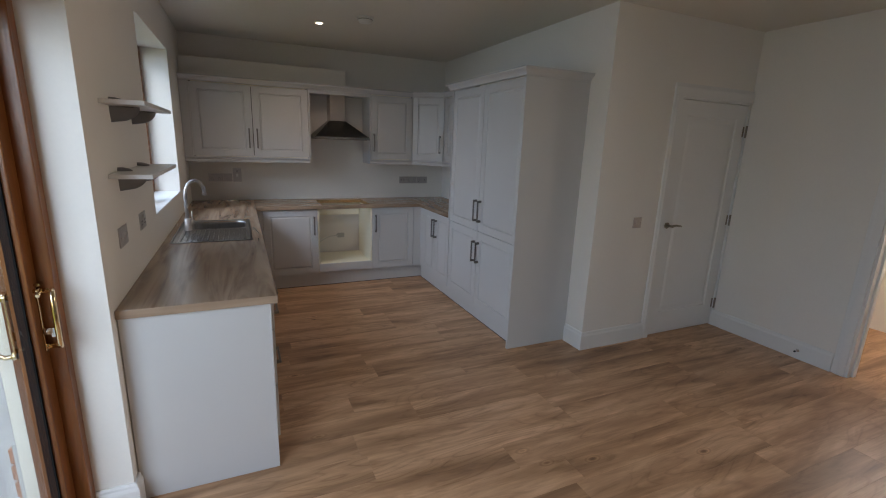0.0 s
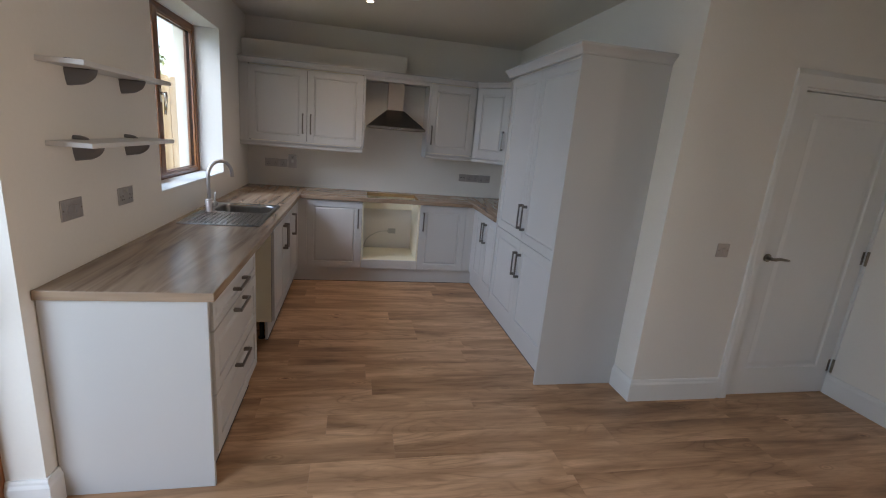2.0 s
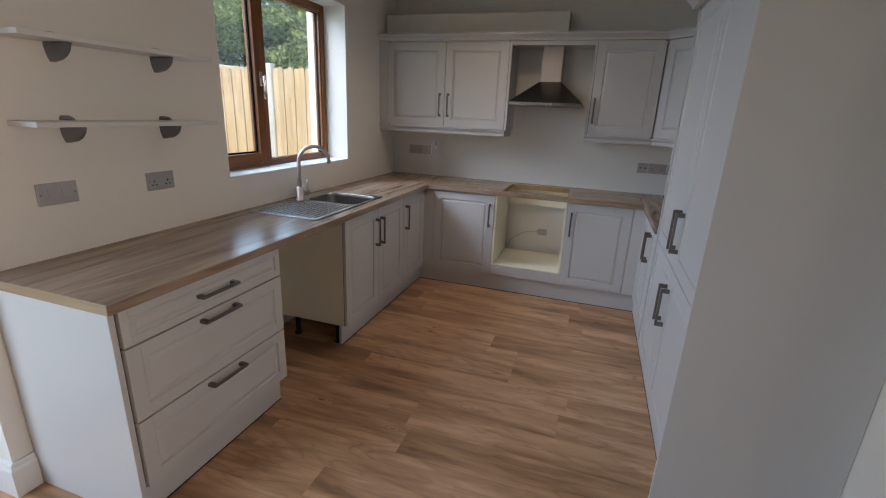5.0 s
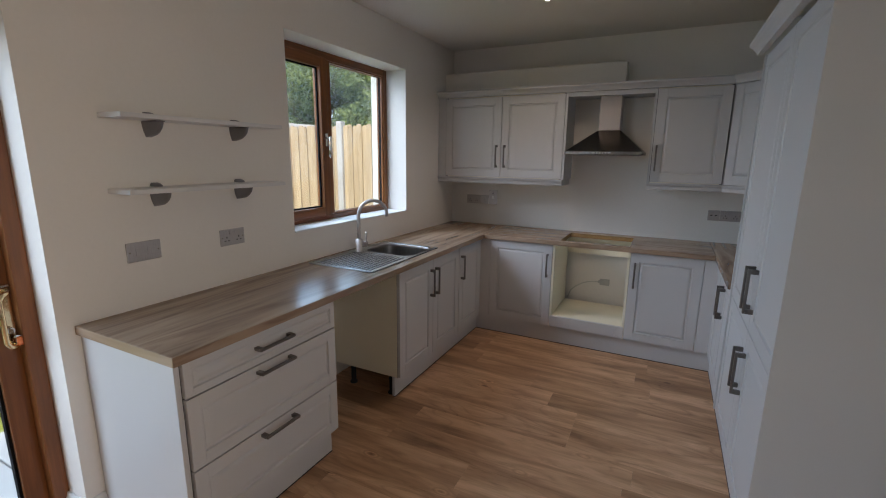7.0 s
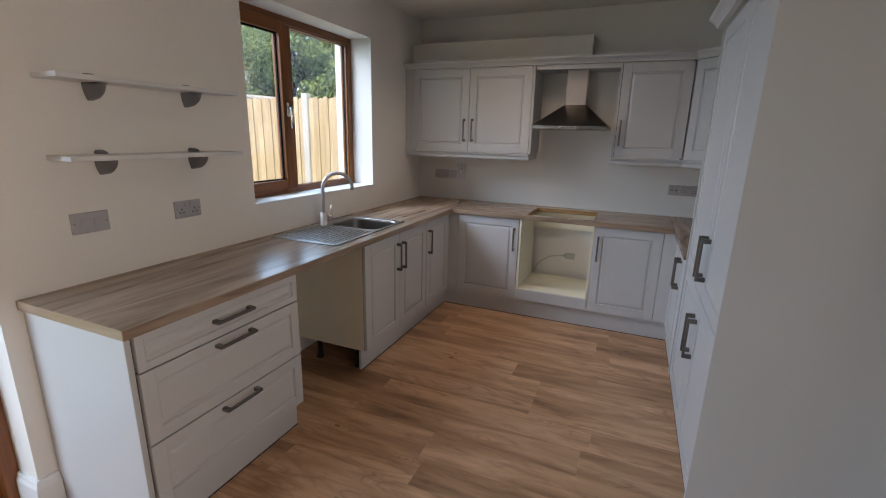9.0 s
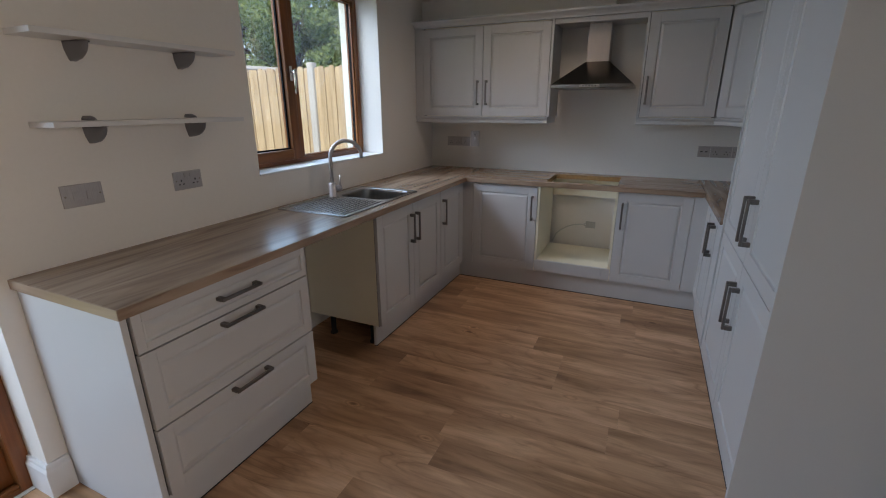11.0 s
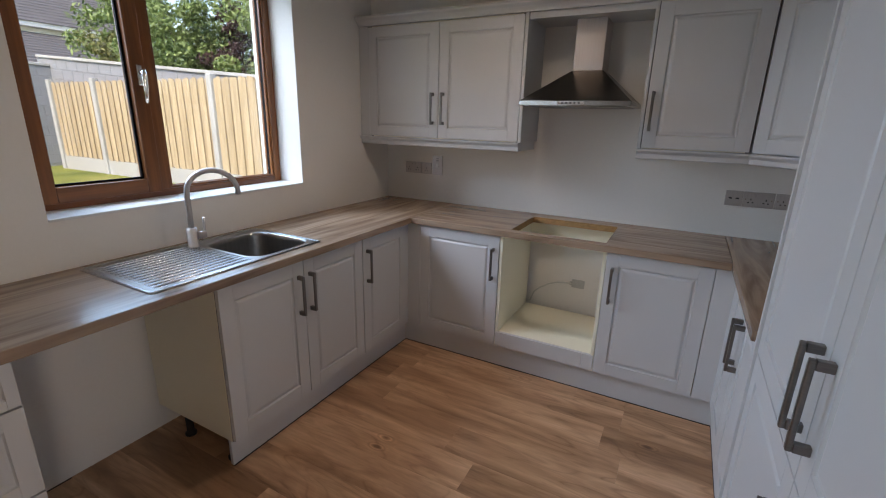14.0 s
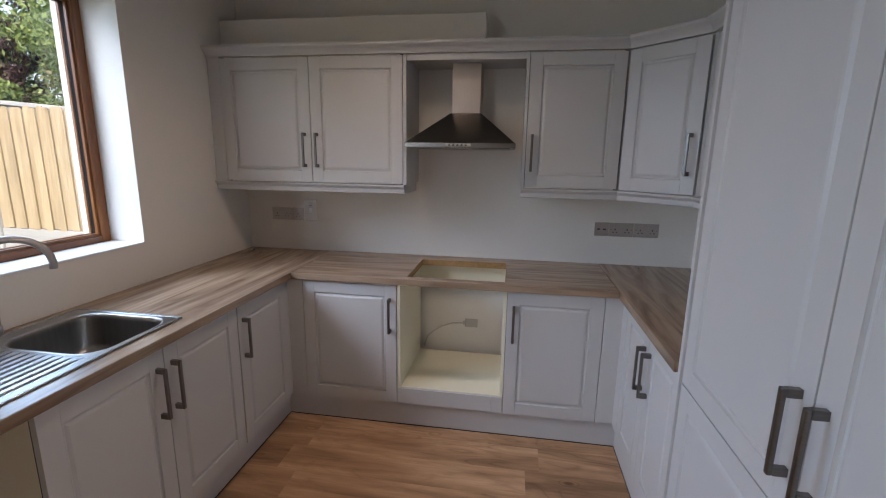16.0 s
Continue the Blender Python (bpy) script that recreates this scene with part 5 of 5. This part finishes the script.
for r_ in range(5):
    for k in range(25):
        xk = 3.38 - 0.445 * k - (0.222 if r_ % 2 else 0)
        o = new("block", block_me)
        o.parent = bw
        o.location = (xk, -0.088, -0.172 - 0.22 * r_)
rw = thing("garden_wall", "pale grey block wall at the end of the garden", "wall", pose(-11.7, 8.2, 2.55, 0, 0, 90))
part("mortar", bx(-14.0, -0.1, -2.6, -0.1, 0.1, -0.062), M_BLOCK, rw)
part("coping", bx(-14.0, -0.14, -0.06, 0.1, 0.14, 0.0, 0.008), M_CONCRETE, rw)
for r_ in range(10):
    for k in range(9):
        o = new("block", block_me)
        o.parent = rw
        o.location = (-0.35 - 0.445 * k - (0.222 if r_ % 2 else 0), -0.103, -0.172 - 0.22 * r_)

# neighbouring house
hs = thing("house", "white neighbouring house with brown tiled roof", "house", pose(-24.0, 12.5, 0.2))
part("wall", bx(-9, -6, -0.3, 0, 6, 4.75), M_RENDER, hs)
part("fascia", bx(-0.02, -6.2, 4.72, 0.30, 6.2, 4.95, 0.01), M_WHITEPL, hs, "white fascia board")
M_TILE = painted("brown_roof_tile", (0.145, 0.135, 0.138), 0.85, 0.2, 14, 0.4, 3)


def roof_slope(x0, z0, x1, z1, y0, y1, rows):
    """Lapped courses of tiles from the eaves (x0, z0) up to (x1, z1)."""
    bm = nb()
    for k in range(rows):
        a_, b_ = k / rows, (k + 1.12) / rows
        xa_, za_, xb_, zb_ = x0 + (x1 - x0) * a_, z0 + (z1 - z0) * a_ + 0.05, x0 + (x1 - x0) * b_, z0 + (z1 - z0) * b_ + 0.02
        vs = [bm.verts.new(q) for q in ((xa_, y0, za_), (xa_, y1, za_), (xb_, y1, zb_), (xb_, y0, zb_), (xa_, y0, za_ - 0.04), (xa_, y1, za_ - 0.04))]
        bm.faces.new(vs[:4])
        bm.faces.new((vs[0], vs[1], vs[5], vs[4]))
    return bm


part("roof", roof_slope(0.35, 4.9, -4.5, 7.6, -6.3, 6.3, 16), M_TILE, hs, "brown tiled main roof")
part("roof_back", roof_slope(-9.35, 4.9, -4.5, 7.6, -6.3, 6.3, 16), M_TILE, hs)
part("porch_wall", bx(0, -5, -0.3, 3.3, 4, 3.0), M_RENDER, hs)
part("porch_roof", roof_slope(3.7, 2.95, 0.0, 4.5, -5.2, 4.2, 12), M_TILE, hs, "brown tiled lower roof")
part("window", bx(-0.01, -3.5, 3.1, 0.02, -2.0, 4.2), M_BLACK, hs)

def tree(label, x, y, z, height, spread, leaf, n, size, seed, low=0.25):
    """A tapered trunk with limbs and a crown of many small leaves in uneven clumps."""
    r = np.random.default_rng(seed)
    t = thing("tree", label, "tree", pose(x, y, z), "garden trees")
    bm = nb()
    top = height * 0.8
    tr = [(0.10 * math.sin(k), 0.08 * math.cos(k * 1.7), top * k / 6) for k in range(7)]
    tube(bm, tr, 0.1, 9, [0.02 * height * (1 - k / 7.5) + 0.01 for k in range(7)])
    clumps = []
    for k in range(26):
        a, h = r.uniform(0, 6.283), r.uniform(low, 1.0)
        reach = spread * (0.35 + 0.65 * math.sin(math.pi * min(0.95, (h - low) / (1 - low) * 0.75 + 0.15))) * r.uniform(0.45, 1.0)
        tip = Vector((reach * math.cos(a), reach * math.sin(a), height * h))
        base = Vector((0, 0, height * h * r.uniform(0.45, 0.7)))
        mid = base.lerp(tip, 0.5) + Vector((0, 0, 0.08 * height))
        tube(bm, [base, mid, tip], 0.03, 6, [0.010 * height * 0.5, 0.006 * height * 0.5, 0.004])
        clumps.append((tip, spread * r.uniform(0.16, 0.34)))
        clumps.append((base.lerp(tip, 0.6), spread * r.uniform(0.14, 0.26)))
    part("trunk", bm, M_BARK, t)
    idx = r.integers(0, len(clumps), n)
    c = np.array([tuple(q[0]) for q in clumps])[idx]
    s = np.array([q[1] for q in clumps])[idx]
    d = r.normal(0, 1, (n, 3))
    d /= np.linalg.norm(d, axis=1)[:, None]
    pos = c + d * (s * r.random(n) ** 0.4)[:, None] * np.array([1, 1, 0.75])
    u = r.normal(0, 1, (n, 3))
    u /= np.linalg.norm(u, axis=1)[:, None]
    w = np.cross(u, r.normal(0, 1, (n, 3)))
    w /= np.linalg.norm(w, axis=1)[:, None]
    ln = (size * r.uniform(0.6, 1.3, n))[:, None]
    v = np.stack([pos - u * ln, pos + w * ln * 0.42, pos + u * ln, pos - w * ln * 0.42], 1)
    me = bpy.data.meshes.new("crown")
    me.from_pydata(v.reshape(-1, 3).tolist(), [], np.arange(4 * n).reshape(-1, 4).tolist())
    me.materials.append(leaf)
    o = new("crown", me)
    o.parent = t
    return t


tree("leafy green garden tree with airy branches behind the wall", -12.2, 11.4, 0.2, 5.0, 2.3, M_LEAF, 34000, 0.062, 1)
tree("purple-leaved ornamental plum tree", -9.9, 11.7, 0.2, 5.2, 1.05, M_LEAF3, 8500, 0.06, 3)
tree("leafy green garden tree near the house", -7.6, 11.9, 0.2, 5.4, 2.1, M_LEAF, 26000, 0.06, 2)
tree("olive-green shrub above the wall", -13.2, 10.4, 0.2, 3.5, 1.2, M_LEAF2, 10000, 0.05, 5, 0.1)
tree("light green garden tree beside the house corner", -5.3, 12.6, 0.2, 5.4, 2.0, M_LEAF, 24000, 0.062, 9)
tree("tall green tree farther along the garden", -17.0, 13.0, 0.2, 5.2, 2.2, M_LEAF, 12000, 0.09, 8)
tree("low green hedge tree", -9.2, 13.6, 0.2, 4.2, 2.4, M_LEAF2, 12000, 0.08, 12, 0.1)

tree("dense green tree filling the gap behind the plum", -11.0, 14.2, 0.2, 4.8, 2.4, M_LEAF, 26000, 0.075, 21, 0.05)

# ---- floor planks ----
PW, PL = 0.19, 1.25
known = {0: 0.608, 1: 1.470, 2: 0.863, -1: 0.960, 4: 1.560}
plank_meshes = {}


def plank_mesh(l, w):
    key = (round(l, 3), round(w, 3))
    if key not in plank_meshes:
        plank_meshes[key] = mesh_of(bx(-l / 2 + 0.0001, -w / 2 + 0.0001, -0.007, l / 2 - 0.0001, w / 2 - 0.0001, 0, 0.0004), "plank", M_PLANK)
    return plank_meshes[key]


prnd = random.Random(11)
row = -31
while True:
    y0 = 2.37 + PW * row
    if y0 > YB:
        break
    y1 = min(y0 + PW, YB)
    y0 = max(y0, YS)
    if y1 - y0 > 0.02:
        xa = -0.543 if y1 < YE + 0.01 else XL
        xb = XK if y0 > YP - 0.05 else (5.6 if -0.5 < y0 < 2.5 else XR)
        if abs(y0 - 2.56) < 0.02:
            xb = XR
        joint = known.get(row, prnd.uniform(0.0, PL))
        x = joint - PL * math.ceil((joint - xa) / PL)
        while x < xb:
            a0, a1 = max(x, xa), min(x + PL, xb)
            if a1 - a0 > 0.01:
                o = new("plank", plank_mesh(a1 - a0, y1 - y0))
                o.parent = floor
                o.location = ((a0 + a1) / 2, (y0 + y1) / 2, 0)
            x += PL
    row += 1
